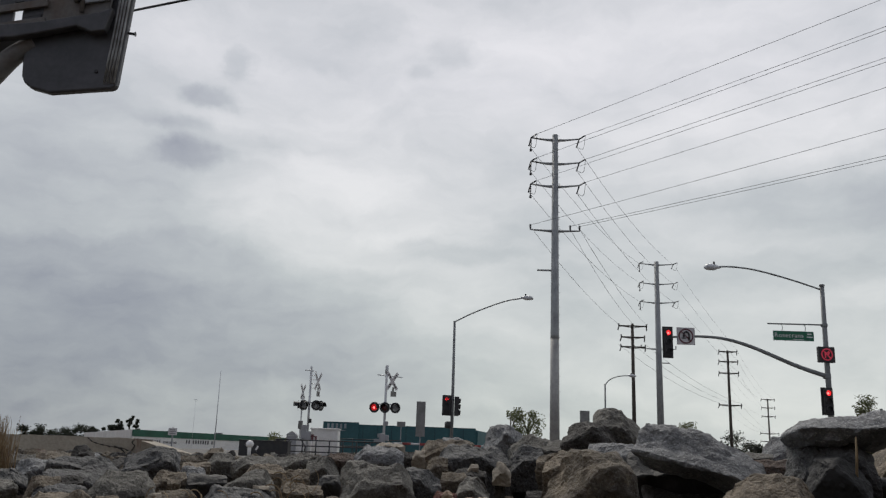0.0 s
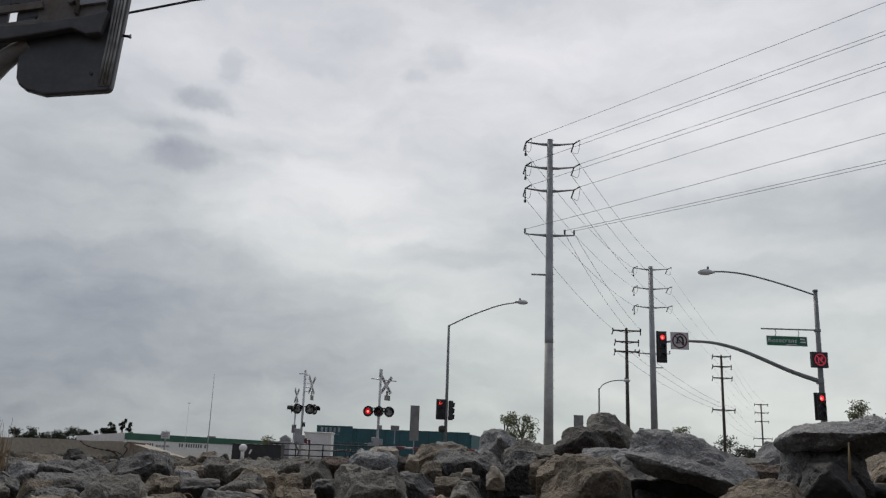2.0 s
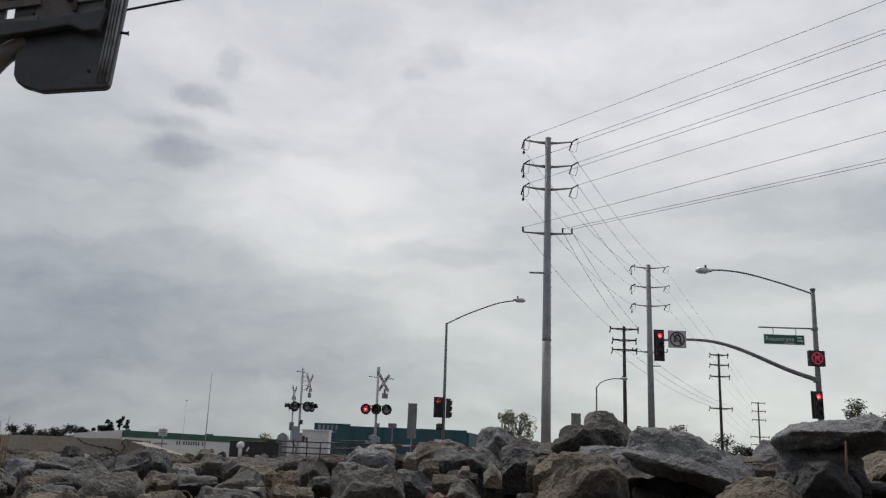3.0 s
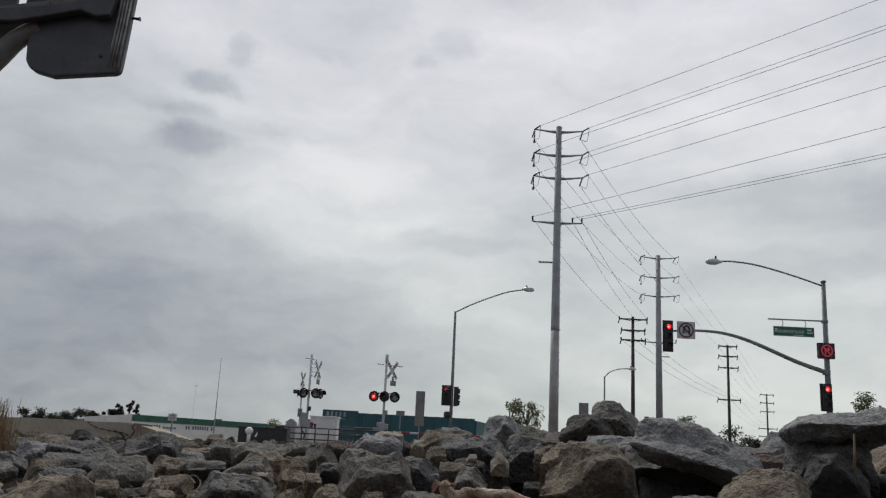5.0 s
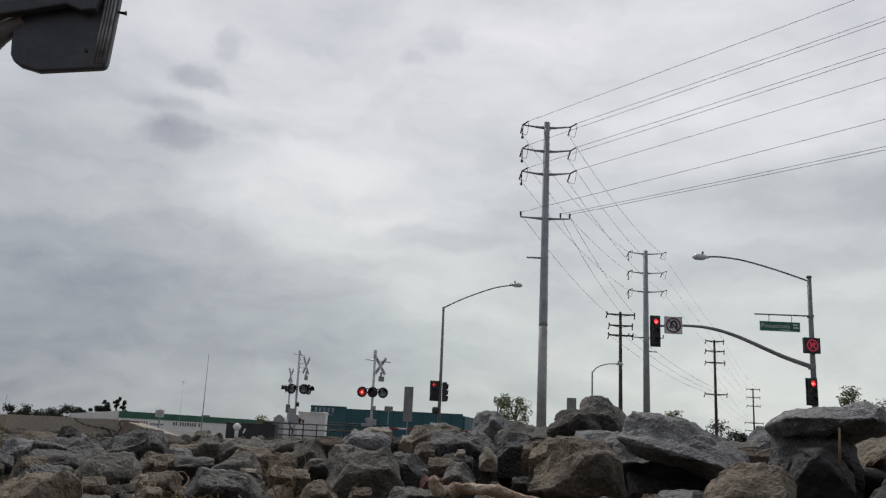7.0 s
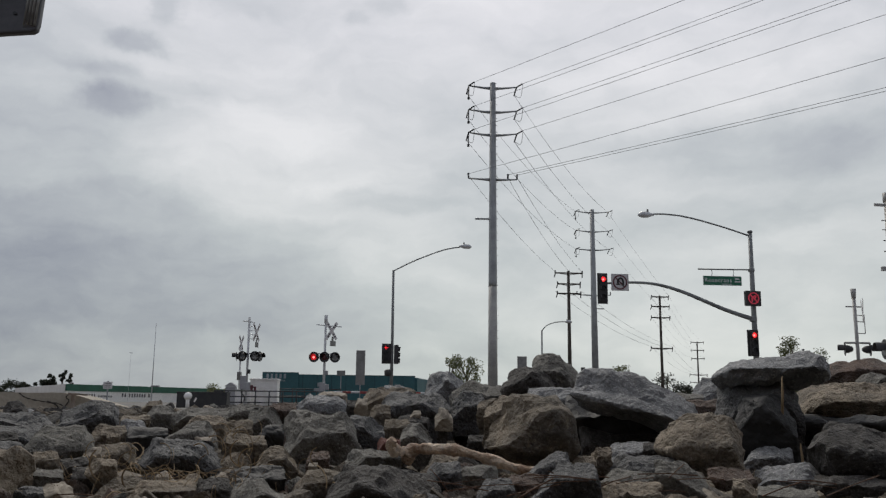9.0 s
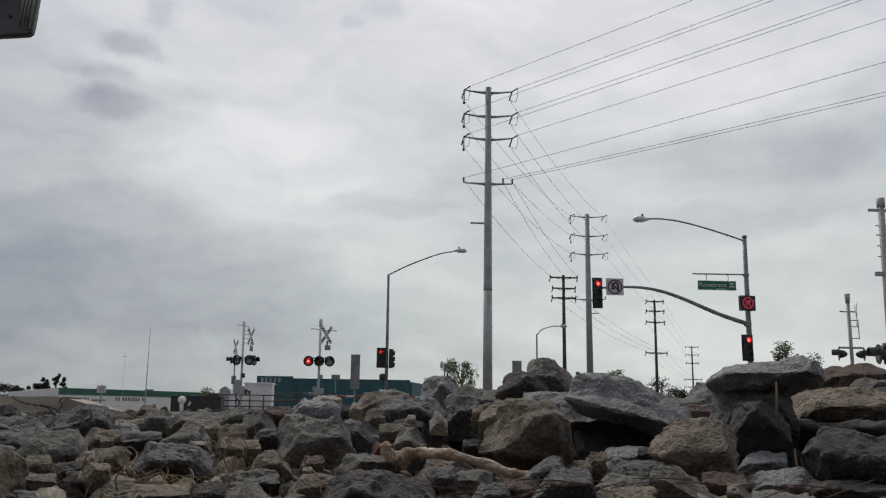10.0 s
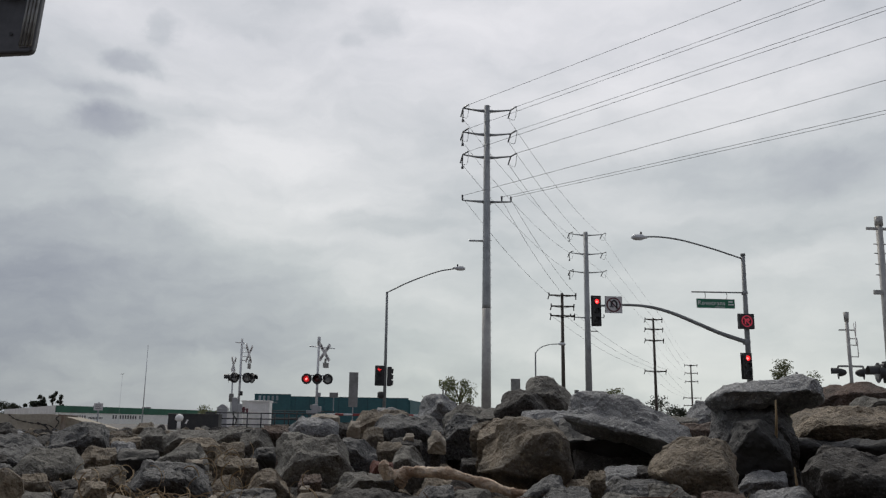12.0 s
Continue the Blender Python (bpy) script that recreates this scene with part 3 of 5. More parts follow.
def left_lamp():
    p = thing("street_lamp", "slim grey steel street lamp with curved arm and signals", "street lamp", 0.74, 56)
    part("pole", tube([(0.0, 0, -0.1), (0, 0, 5.0), (-0.02, 0, 9.15)], [0.12, 0.10, 0.08], 12), POLE_GREY, p)
    part("base_plate", boxes((0, 0, 0.03, 0.45, 0.45, 0.06), bevel=0.01), GALV, p)
    part("lamp_arm", tube(bend((-0.02, 0, 9.1), (1.2, 0, 9.74), (2.45, 0, 10.28), (3.5, 0, 10.66), (4.5, 0, 10.86)), 0.045, 8), POLE_GREY, p)
    luminaire(p, 4.45, 10.9, False, 0.8)
    signal_head(p, -0.36, 3.56, 0.62, 1.32, True, 0, True, y=-0.1)
    side = part("side_signal", boxes((0.28, 0.0, 3.52, 0.30, 0.5, 1.24), bevel=0.03), BLACK, p)
    for k in (-1, 0, 1):
        part("visor", tube([(0.40, 0, 3.50 + 0.38 * k), (0.54, 0, 3.48 + 0.38 * k)], [0.17, 0.16], 12), BLACK, side)
    part("pedestrian_signal", tube([(-0.25, -0.1, 2.08), (-0.25, -0.1, 2.16), (-0.25, -0.1, 2.45), (-0.25, -0.1, 2.53)], [0.12, 0.22, 0.22, 0.12], 8), BLACK, p)


left_lamp()


# ---- railway crossing signals ----
FLASHERS = {"left": [], "middle": []}


def crossing_lamp(parent, x, z, facing, flash="", lens=CLEAR_LENS, y=0.0):
    """A round lamp with background disc, hood and housing. facing: degrees that it is turned from the viewer."""
    m = pose(x, y, z, 0, 0, facing)
    bm = ring(0, 0, 0, 0.31, 0.13, 0.02)
    bm.transform(m)
    target = part("background_disc", bm, BLACK, parent)
    bm = tube([(0, 0.0, 0), (0, 0.16, 0), (0, 0.30, 0), (0, 0.36, 0)], [0.19, 0.18, 0.12, 0.05], 18)
    bmesh.ops.delete(bm, geom=[max(bm.faces, key=lambda f: -f.calc_center_median().y if len(f.verts) > 4 else -9)], context="FACES_ONLY")
    bm.transform(m)
    part("housing", bm, BLACK, target)
    hood = ring(0, -0.15, 0, 0.215, 0.012, 0.28)
    bmesh.ops.delete(hood, geom=[v for v in hood.verts if v.co.z < -0.05], context="VERTS")
    hood.transform(m)
    part("hood", hood, BLACK, target)
    if not flash:
        bm = tube([(0, -0.012, 0), (0, -0.03, 0), (0, -0.045, 0)], [0.20, 0.19, 0.06], 18)
        bm.transform(m)
        part("lens", bm, lens, target)
        return
    # turned to imitate the flash: bright bowl on one side, unlit dark back opposite
    bm = tube([(0, -0.004, 0), (0, -0.02, 0), (0, -0.045, 0)], [0.185, 0.17, 0.06], 18)
    lamp = part("lamp", bm, FLASH_RED, target, "flashing red crossing lamp")
    lamp.matrix_basis = m
    part("bulb", disc(0, -0.048, -0.015, 0.065, 0.006), RED_CORE, lamp)
    part("unlit_face", tube([(0, 0.004, 0), (0, 0.02, 0), (0, 0.045, 0)], [0.185, 0.17, 0.06], 18), RED_DARK, lamp)
    FLASHERS[flash].append((lamp, x, y, z, facing))


def crossbuck(parent, x, z, size, turn, y=0.0):
    m = pose(x, y, z, 0, 0, turn)
    for a, mat in ((52, SIGN_WHITE), (-52, SIGN_WHITE)):
        bm = box(bmesh.new(), 0, 0.012 if a > 0 else -0.012, 0, 2 * size, 0.02, 0.2, 0.004, m @ pose(0, 0, 0, 0, a, 0))
        blade = part("crossbuck_blade", bm, mat, parent, "weathered white crossing blade")
        for k in (-0.7, -0.45, 0.42, 0.68):
            part("letter", box(bmesh.new(), k * size, -0.03 if a < 0 else -0.004, 0, 0.15 * size, 0.01, 0.1, 0, m @ pose(0, 0, 0, 0, a, 0)), LETTER_DARK, blade)
    part("track_count_sign", box(bmesh.new(), 0.12, 0, -0.75, 0.42, 0.02, 0.3, 0.004, m), SIGN_BACK, parent)
    part("bracket", box(bmesh.new(), 0.1, 0.02, -0.5, 0.14, 0.02, 0.3, 0.004, m), SIGN_BACK, parent)


def crossing_signal_middle():
    p = thing("crossing_signal", "silver railway crossing signal with flashing red lamps and crossbuck", "crossing signal", -3.27, 50)
    part("mast", tube([(0, 0, 0), (0, 0, 5.35)], 0.075, 14), SILVER, p)
    part("cap", tube([(0, 0, 4.95), (0, 0, 5.42)], 0.10, 12), SILVER, p)
    part("base", boxes((0, 0, 0.12, 0.5, 0.5, 0.24), bevel=0.03), GALV, p)
    part("crossarm", tube([(-0.55, -0.05, 4.85), (0.95, 0.1, 4.75)], 0.03, 8), SILVER, p)
    crossbuck(p, 0.36, 4.5, 0.62, 42, -0.1)
    part("lamp_bar", tube([(-0.62, -0.05, 3.15), (0.62, -0.05, 3.15)], 0.04, 8), SILVER, p)
    part("junction_box", boxes((0, -0.02, 3.15, 0.22, 0.2, 0.2), bevel=0.02), SILVER, p)
    crossing_lamp(p, -0.62, 2.95, -12, "left", y=-0.12)
    crossing_lamp(p, 0.0, 2.95, -12, "middle", y=-0.22)
    crossing_lamp(p, 0.60, 2.95, 20, "", CLEAR_LENS, y=-0.12)
    part("bell_box", boxes((0.12, 0, 2.05, 0.22, 0.2, 0.24), bevel=0.02), GREY_CABINET, p)
    gate = part("gate_mechanism", boxes((-0.08, -0.1, 1.12, 0.34, 0.40, 0.72), (0.18, -0.1, 1.22, 0.24, 0.35, 0.34), bevel=0.04), GREY_CABINET, p, "grey gate mechanism box")
    part("counterweight", boxes((-0.40, -0.15, 1.05, 0.30, 0.08, 0.22), (0.35, -0.2, 0.95, 0.7, 0.06, 0.06), (-0.30, -0.2, 1.35, 0.10, 0.10, 0.22), bevel=0.02), GALV, gate)


def crossing_signal_left():
    p = thing("crossing_signal", "silver railway crossing signal seen obliquely, lamps unlit", "crossing signal", -8.0, 52)
    part("mast", tube([(0, 0, 0), (-0.04, 0, 5.4)], 0.07, 14), SILVER, p)
    part("base", boxes((0, 0, 0.12, 0.5, 0.5, 0.24), bevel=0.03), GALV, p)
    part("top_bracket", tube([(-0.42, 0, 5.17), (0.1, 0, 5.17)], 0.03, 8), SILVER, p)
    for z in (4.1, 4.35, 4.6, 4.85, 5.1):
        part("rung", tube([(0, 0, z), (0.28, 0.05, z)], 0.022, 6), SILVER, p)
    crossbuck(p, 0.42, 4.5, 0.66, 72, 0)
    part("lamp_bar", tube([(-0.6, 0, 3.22), (0.5, 0, 3.22)], 0.04, 8), SILVER, p)
    crossing_lamp(p, 0.42, 3.05, 24, "", CLEAR_LENS, y=-0.15)
    crossing_lamp(p, 0.66, 3.05, 60, "", CLEAR_LENS, y=0.1)
    crossing_lamp(p, -0.34, 3.05, 48, "", CLEAR_LENS, y=-0.05)
    part("bell", tube([(0.1, -0.1, 2.0), (0.1, -0.1, 2.25)], 0.1, 10), BLACK, p)
    gate = part("gate_mechanism", boxes((-0.2, -0.1, 1.45, 0.34, 0.4, 0.85), (0.1, -0.2, 1.25, 0.3, 0.3, 0.5), bevel=0.04), GREY_CABINET, p, "grey gate mechanism box")
    part("counterweight", boxes((0.35, -0.3, 1.15, 0.16, 0.1, 0.35), (0.55, -0.3, 1.1, 0.14, 0.1, 0.28), (0.3, -0.3, 1.2, 0.6, 0.06, 0.07), bevel=0.02), SIGN_RED, gate)
    part("cable", tube(bend((-0.1, -0.2, 1.3), (-0.25, -0.3, 0.9), (-0.05, -0.25, 0.6), (-0.1, -0.2, 0.3)), 0.04, 8), BLACK, p)
    q = thing("crossing_signal", "smaller far railway crossing signal seen edge-on", "crossing signal", -8.7, 53.5)
    part("mast", tube([(0, 0, 0), (0, 0, 4.0)], 0.05, 10), SILVER, q)
    crossbuck(q, 0.0, 3.95, 0.55, 78, 0)
    crossing_lamp(q, -0.25, 3.12, -80, "", CLEAR_LENS)
    crossing_lamp(q, 0.05, 3.12, 62, "", CLEAR_LENS, y=-0.2)
    part("small_sign", boxes((0.0, -0.1, 1.9, 0.28, 0.03, 0.5), bevel=0.005), SIGN_BACK, q)


def crossing_signal_right():
    p = thing("crossing_signal", "silver railway crossing signal seen from the side, lamps unlit", "crossing signal", 22.25, 38)
    part("mast", tube([(0, 0, 0), (0.0, 0, 5.7)], 0.08, 14), GALV_WARM, p)
    part("cap", tube([(0, 0, 5.45), (0, 0, 5.9)], [0.10, 0.13], 12), GALV_WARM, p)
    part("crossarm", boxes((-0.05, 0, 5.05, 0.75, 0.06, 0.06), bevel=0.01), GALV_WARM, p)
    for z in (4.65, 4.35, 3.8):
        part("rung", tube([(0, 0, z), (0.5, 0.1, z)], 0.022, 6), GALV_WARM, p)
    blade = part("crossbuck_blade", box(bmesh.new(), 0, 0, 0, 1.25, 0.02, 0.2, 0.004, pose(0.46, 0.1, 4.9, 0, 52, 64)), SIGN_WHITE, p)
    part("crossbuck_blade", box(bmesh.new(), 0, 0.03, 0, 1.25, 0.02, 0.2, 0.004, pose(0.46, 0.1, 4.9, 0, -52, 64)), SIGN_WHITE, p)
    part("bracket", tube([(0.5, 0.1, 3.8), (0.5, 0.1, 4.7)], 0.02, 6), GALV_WARM, p)
    part("lamp_bar", tube([(-0.6, 0, 3.35), (0.6, 0, 3.35)], 0.05, 8), GALV_WARM, p)
    crossing_lamp(p, -0.62, 3.05, -112, "", CLEAR_LENS)
    crossing_lamp(p, 0.62, 3.05, 68, "", CLEAR_LENS)
    q = thing("signal_pole", "thick silver crossing pole with short crossbars", "signal pole", 15.9, 25)
    part("mast", tube([(0, 0, 0), (0.1, 0, 7.05)], [0.12, 0.10], 14), GALV_WARM, q)
    part("cap", tube([(0.1, 0, 6.8), (0.1, 0, 7.1)], 0.125, 14), GALV_WARM, q)
    for z in (6.2, 5.9, 5.55, 5.2):
        part("rung", tube([(-0.14, 0, z), (0.3, 0, z)], 0.018, 6), GALV_WARM, q)
    part("crossbar", boxes((0.0, -0.02, 6.7, 0.7, 0.06, 0.09), bevel=0.01), GALV_WARM, q)
    part("crossbar", boxes((-0.08, -0.02, 4.64, 0.42, 0.08, 0.14), bevel=0.01), GALV_WARM, q)
    part("lamp_bar", tube([(-0.30, -0.05, 2.36), (0.55, -0.05, 2.36)], 0.045, 8), GALV_WARM, q)
    crossing_lamp(q, -0.42, 2.12, -104, "", CLEAR_LENS, y=-0.05)
    part("junction_box", boxes((-0.10, -0.08, 2.14, 0.26, 0.24, 0.66), bevel=0.03), BLACK, q)
    r = thing("post", "plain grey steel post beside the crossing", "post", 19.6, 38)
    part("shaft", boxes((0, 0, 1.5, 0.1, 0.08, 3.05), bevel=0.01), POLE_GREY, r)


crossing_signal_middle()
crossing_signal_left()
crossing_signal_right()


def gate_arm():
    p = thing("crossing_gate_arm", "lowered red and white striped crossing gate arm", "gate arm", -2.6, 49.3, 0.93)
    part("tube", tube([(0, 0, 0), (6.2, 0, 0.02)], [0.06, 0.04], 10), SIGN_WHITE, p)
    for k in range(6):
        part("stripe", boxes((0.7 + k * 1.0, 0, 0.002, 0.5, 0.135, 0.135), bevel=0.02), RED_PAINT, p)
    part("support", tube([(5.9, 0, 0), (5.9, 0, -0.93)], 0.03, 8), GALV, p)
    part("support", tube([(0.0, 0, 0), (0.0, 0, -0.93)], 0.05, 8), GALV, p)


gate_arm()


def small_signs():
    def sign(name, label, x, y, post_top, wide, high, z, mat=SIGN_BACK, lines=0):
        p = thing(name, label, "sign", x, y)
        part("post", boxes((0, 0.03, post_top / 2, 0.06, 0.05, post_top), bevel=0.008), GALV, p)
        b = part("panel", boxes((0, 0, z, wide, 0.02, high), bevel=0.006), mat, p)
        if lines:
            part("lettering", boxes(*[(0, -0.013, z + (k - lines / 2 + 0.5) * high / (lines + 1), wide * 0.7, 0.006, high * 0.07) for k in range(lines)]), LETTER_DARK, b)
    sign("warning_sign", "small white warning sign on a thin post", -12.42, 40, 1.2, 0.40, 0.32, 1.0, SIGN_WHITE, 3)
    sign("road_sign", "small rectangular grey sign back on a post", -2.31, 50.5, 2.2, 0.50, 0.30, 2.06)
    sign("tall_road_sign", "tall narrow grey aluminium sign seen from behind", -1.16, 49.8, 3.0, 0.53, 2.0, 2.37)
    sign("tall_road_sign", "distant grey aluminium sign panel on a post", 13.45, 80, 4.6, 0.9, 2.4, 3.7)
    p = thing("pedestrian_signal", "black pedestrian signal on a short pole", "traffic signal", 14.5, 60)
    part("post", tube([(0, 0, 0), (0, 0, 2.6)], 0.06, 10), POLE_GREY, p)
    part("housing", boxes((0, 0, 2.65, 0.26, 0.3, 0.75), (0.5, 0, 2.3, 0.5, 0.05, 0.05), bevel=0.02), BLACK, p)
    p = thing("street_lamp", "distant slim street lamp with a short curved arm", "street lamp", 16.35, 85)
    part("pole", tube([(0, 0, 0), (0, 0, 7.9)], [0.10, 0.08], 10), POLE_GREY, p)
    part("lamp_arm", tube(bend((0, 0, 7.8), (0.5, 0, 8.35), (1.4, 0, 8.7), (2.4, 0, 8.8)), 0.05, 8), POLE_GREY, p)
    luminaire(p, 2.35, 8.8, False, 0.8)
    p = thing("antenna_mast", "tall thin leaning radio antenna mast", "antenna", -31.3, 120)
    part("mast", tube([(0, 0, 0), (-0.05, 0, 11.0)], [0.08, 0.04], 8), SILVER, p)
    p = thing("far_tower", "faint far thin lattice radio tower", "tower", -71.8, 250)
    part("mast", tube([(0, 0, 0), (0, 0, 14.0)], [0.035, 0.03], 6), SILVER, p)
    part("platform", boxes((0, 0, 14.0, 0.8, 0.5, 0.14)), SILVER, p)


small_signs()


# ---- cabinets and railings ----
def cabinets():
    p = thing("signal_bungalow", "off-white metal railway signal cabinet", "cabinet", -7.3, 55)
    part("body", boxes((0, 0, 0.85, 1.7, 1.3, 1.7), bevel=0.03), CABINET, p)
    part("roof", boxes((0, 0, 1.74, 1.82, 1.42, 0.1), bevel=0.03), CABINET, p)
    part("door", boxes((0.2, -0.66, 0.85, 0.8, 0.03, 1.4), bevel=0.01), CABINET, p)
    q = thing("relay_cabinet", "grey railway relay cabinet with a pitched top", "cabinet", -9.25, 54)
    part("body", boxes((0, 0, 0.62, 0.62, 0.6, 1.25), bevel=0.02), GREY_CABINET, q)
    bm = boxes((0, 0, 1.38, 0.74, 0.7, 0.24))
    for v in bm.verts:
        if v.co.z > 1.4:
            v.co.x *= 0.15
    part("roof", bm, GREY_CABINET, q)
    r = thing("relay_cabinet", "white square relay cabinet beside the bungalow", "cabinet", -8.4, 53.4)
    part("body", boxes((0, 0, 0.5, 0.9, 0.5, 1.0), bevel=0.02), CABINET, r)
    b = thing("dark_container", "low black metal container beside the railing", "container", -9.0, 44.6)
    part("body", boxes((0, 0, 0.38, 2.5, 1.0, 0.76), bevel=0.03), BLACK, b)
    part("lid", boxes((0, 0, 0.775, 2.56, 1.06, 0.05), bevel=0.015), BLACK, b)
    d = thing("vent_post", "white round-headed post before the black container", "post", -9.45, 43)
    part("post", tube([(0, 0, 0), (0, 0, 0.48)], 0.09, 12), CABINET, d)
    part("head", tube([(0, 0, 0.42), (0, 0, 0.5), (0, 0, 0.62), (0, 0, 0.72), (0, 0, 0.76)], [0.12, 0.19, 0.20, 0.13, 0.04], 14), CABINET, d)
    part("flap", bar_between((0.32, 0, 0.30), (0.42, 0, 0.50), 0.08, 0.02), CABINET, d)
    f = thing("railing", "black steel pipe railing with three rails", "railing", -8.75, 46)
    for k in range(9):
        part("post", tube([(k * 0.72, 0, 0), (k * 0.72, 0, 0.92)], 0.036, 8), BLACK, f)
    for z in (0.9, 0.6, 0.3):
        part("rail", tube([(0, 0, z), (5.76, 0, z)], 0.034, 8), BLACK, f)
    part("panel", boxes((0.25, 0.02, 0.5, 0.45, 0.03, 0.8), bevel=0.01), BLACK, f)
    g = thing("railing", "black steel pipe railing behind the signal", "railing", -5.8, 50.5)
    for k in range(6):
        part("post", tube([(k * 0.7, 0, 0), (k * 0.7, 0, 1.15)], 0.03, 8), BLACK, g)
    for z in (1.1, 0.7, 0.3):
        part("rail", tube([(0, 0, z), (3.5, 0, z)], 0.027, 8), BLACK, g)


cabinets()


# ---- buildings ----
def wall_between(bm, a, b, z0, z1, thick):
    a, b = Vector((*a, 0)), Vector((*b, 0))
    d = b - a
    mid = (a + b) / 2
    return box(bm, 0, 0, (z0 + z1) / 2, d.length, thick, z1 - z0, 0, pose(mid.x, mid.y, 0, 0, 0, math.degrees(math.atan2(d.y, d.x))))


def lettering_bars(parent, a, b, start, word_lengths, z, high, mat, off):
    """Plain upright strokes in place of words that stay unreadable."""
    a, b = Vector((*a, 0)), Vector((*b, 0))
    d = (b - a).normalized()
    m = pose(a.x, a.y, 0, 0, 0, math.degrees(math.atan2(d.y, d.x)))
    x = start
    for n, h in word_lengths:
        for k in range(n):
            part("letter", box(bmesh.new(), x, -off, z + (h - 1) * high / 2, high * h * 0.5, 0.05, high * h, 0, m), mat, parent)
            x += high * h * 0.95
        x += high * 0.7


def buildings():
    A, B, C = (-92.6, 260.0), (-50.0, 336.0), (-152.0, 369.0)
    p = thing("warehouse", "long low cream warehouse with a green parapet", "building")
    part("wall", wall_between(bmesh.new(), A, B, 0, 3.1, 0.4), CREAM_WALL, p)
    part("parapet", wall_between(bmesh.new(), A, B, 3.1, 5.08, 0.8), GREEN_TRIM, p, "green painted parapet band")
    part("side_wall", wall_between(bmesh.new(), (A[0] - 0.4, A[1] + 0.4), C, 0, 5.1, 0.4), PALE_WALL, p, "pale grey side wall")
    roof = bmesh.new()
    roof.faces.new([roof.verts.new((x, y, 4.6)) for x, y in (A, B, (-110, 445), C)])
    part("roof", roof, ROOF, p)
    for k, s in ((0.2, 0.7), (0.45, 1.2), (0.8, 0.5)):
        x, y = A[0] + (B[0] - A[0]) * k - 3, A[1] + (B[1] - A[1]) * k + 3
        part("roof_vent", boxes((x, y, 4.9, s * 2, s * 2, 1.0 + s * 0.4), bevel=0.1), ROOF, p)
    lettering_bars(p, A, B, 2.2, ((4, 1), (5, 1), (10, 0.6)), 1.85, 1.0, LETTER_DARK, 0.25)
    lettering_bars(p, A, B, 21.8, ((2, 1), (7, 1), (2, 1)), 2.1, 1.15, LETTER_DARK, 0.25)
    part("logo", wall_between(bmesh.new(), (A[0] + 26, A[1] + 46.2), (A[0] + 28, A[1] + 49.8), 0.6, 1.0, 0.1), LETTER_DARK, p)

    t = thing("teal_warehouse", "teal metal-sided warehouse with a stepped roofline", "building")
    part("wall", wall_between(bmesh.new(), (-14.2, 150), (6.2, 150), 0, 5.15, 0.4), TEAL_WALL, t)
    part("taller_wall", wall_between(bmesh.new(), (-20.4, 149.8), (-14.2, 149.8), 0, 5.45, 0.5), TEAL_WALL, t)
    part("side_wall", wall_between(bmesh.new(), (6.35, 150.2), (11.8, 176), 0, 4.9, 0.4), TEAL_WALL, t)
    part("coping", wall_between(bmesh.new(), (-20.4, 149.8), (-14.2, 149.8), 5.45, 5.55, 0.62), TEAL_DARK, t)
    part("coping", wall_between(bmesh.new(), (-14.18, 150), (6.2, 150), 5.15, 5.22, 0.5), TEAL_DARK, t)
    bm = bmesh.new()
    bm.faces.new([bm.verts.new((x, y, 4.6)) for x, y in ((-20, 150), (6, 150), (11.5, 176), (-20, 190))])
    part("roof", bm, ROOF, t)
    lettering_bars(t, (-20.4, 149.8), (-14.2, 149.8), 0.9, ((5, 1.0),), 4.85, 0.78, LETTER_PALE, 0.3)
    lettering_bars(t, (-20.4, 149.8), (-14.2, 149.8), 2.9, ((5, 1.0),), 4.1, 0.25, LETTER_PALE, 0.3)
    for k in range(8):
        part("siding_seam", wall_between(bmesh.new(), (-13.5 + k * 2.5, 149.76), (-13.4 + k * 2.5, 149.76), 0, 5.1, 0.06), TEAL_DARK, t)

    u = thing("long_warehouse", "long teal warehouse far behind the poles", "building")
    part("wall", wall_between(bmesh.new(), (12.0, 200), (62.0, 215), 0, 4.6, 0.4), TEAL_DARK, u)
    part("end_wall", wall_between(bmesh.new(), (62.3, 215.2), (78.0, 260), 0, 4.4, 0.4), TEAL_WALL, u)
    bm = bmesh.new()
    bm.faces.new([bm.verts.new((x, y, 4.3)) for x, y in ((12, 200), (62, 215), (78, 260), (20, 260))])
    part("roof", bm, ROOF, u)


buildings()


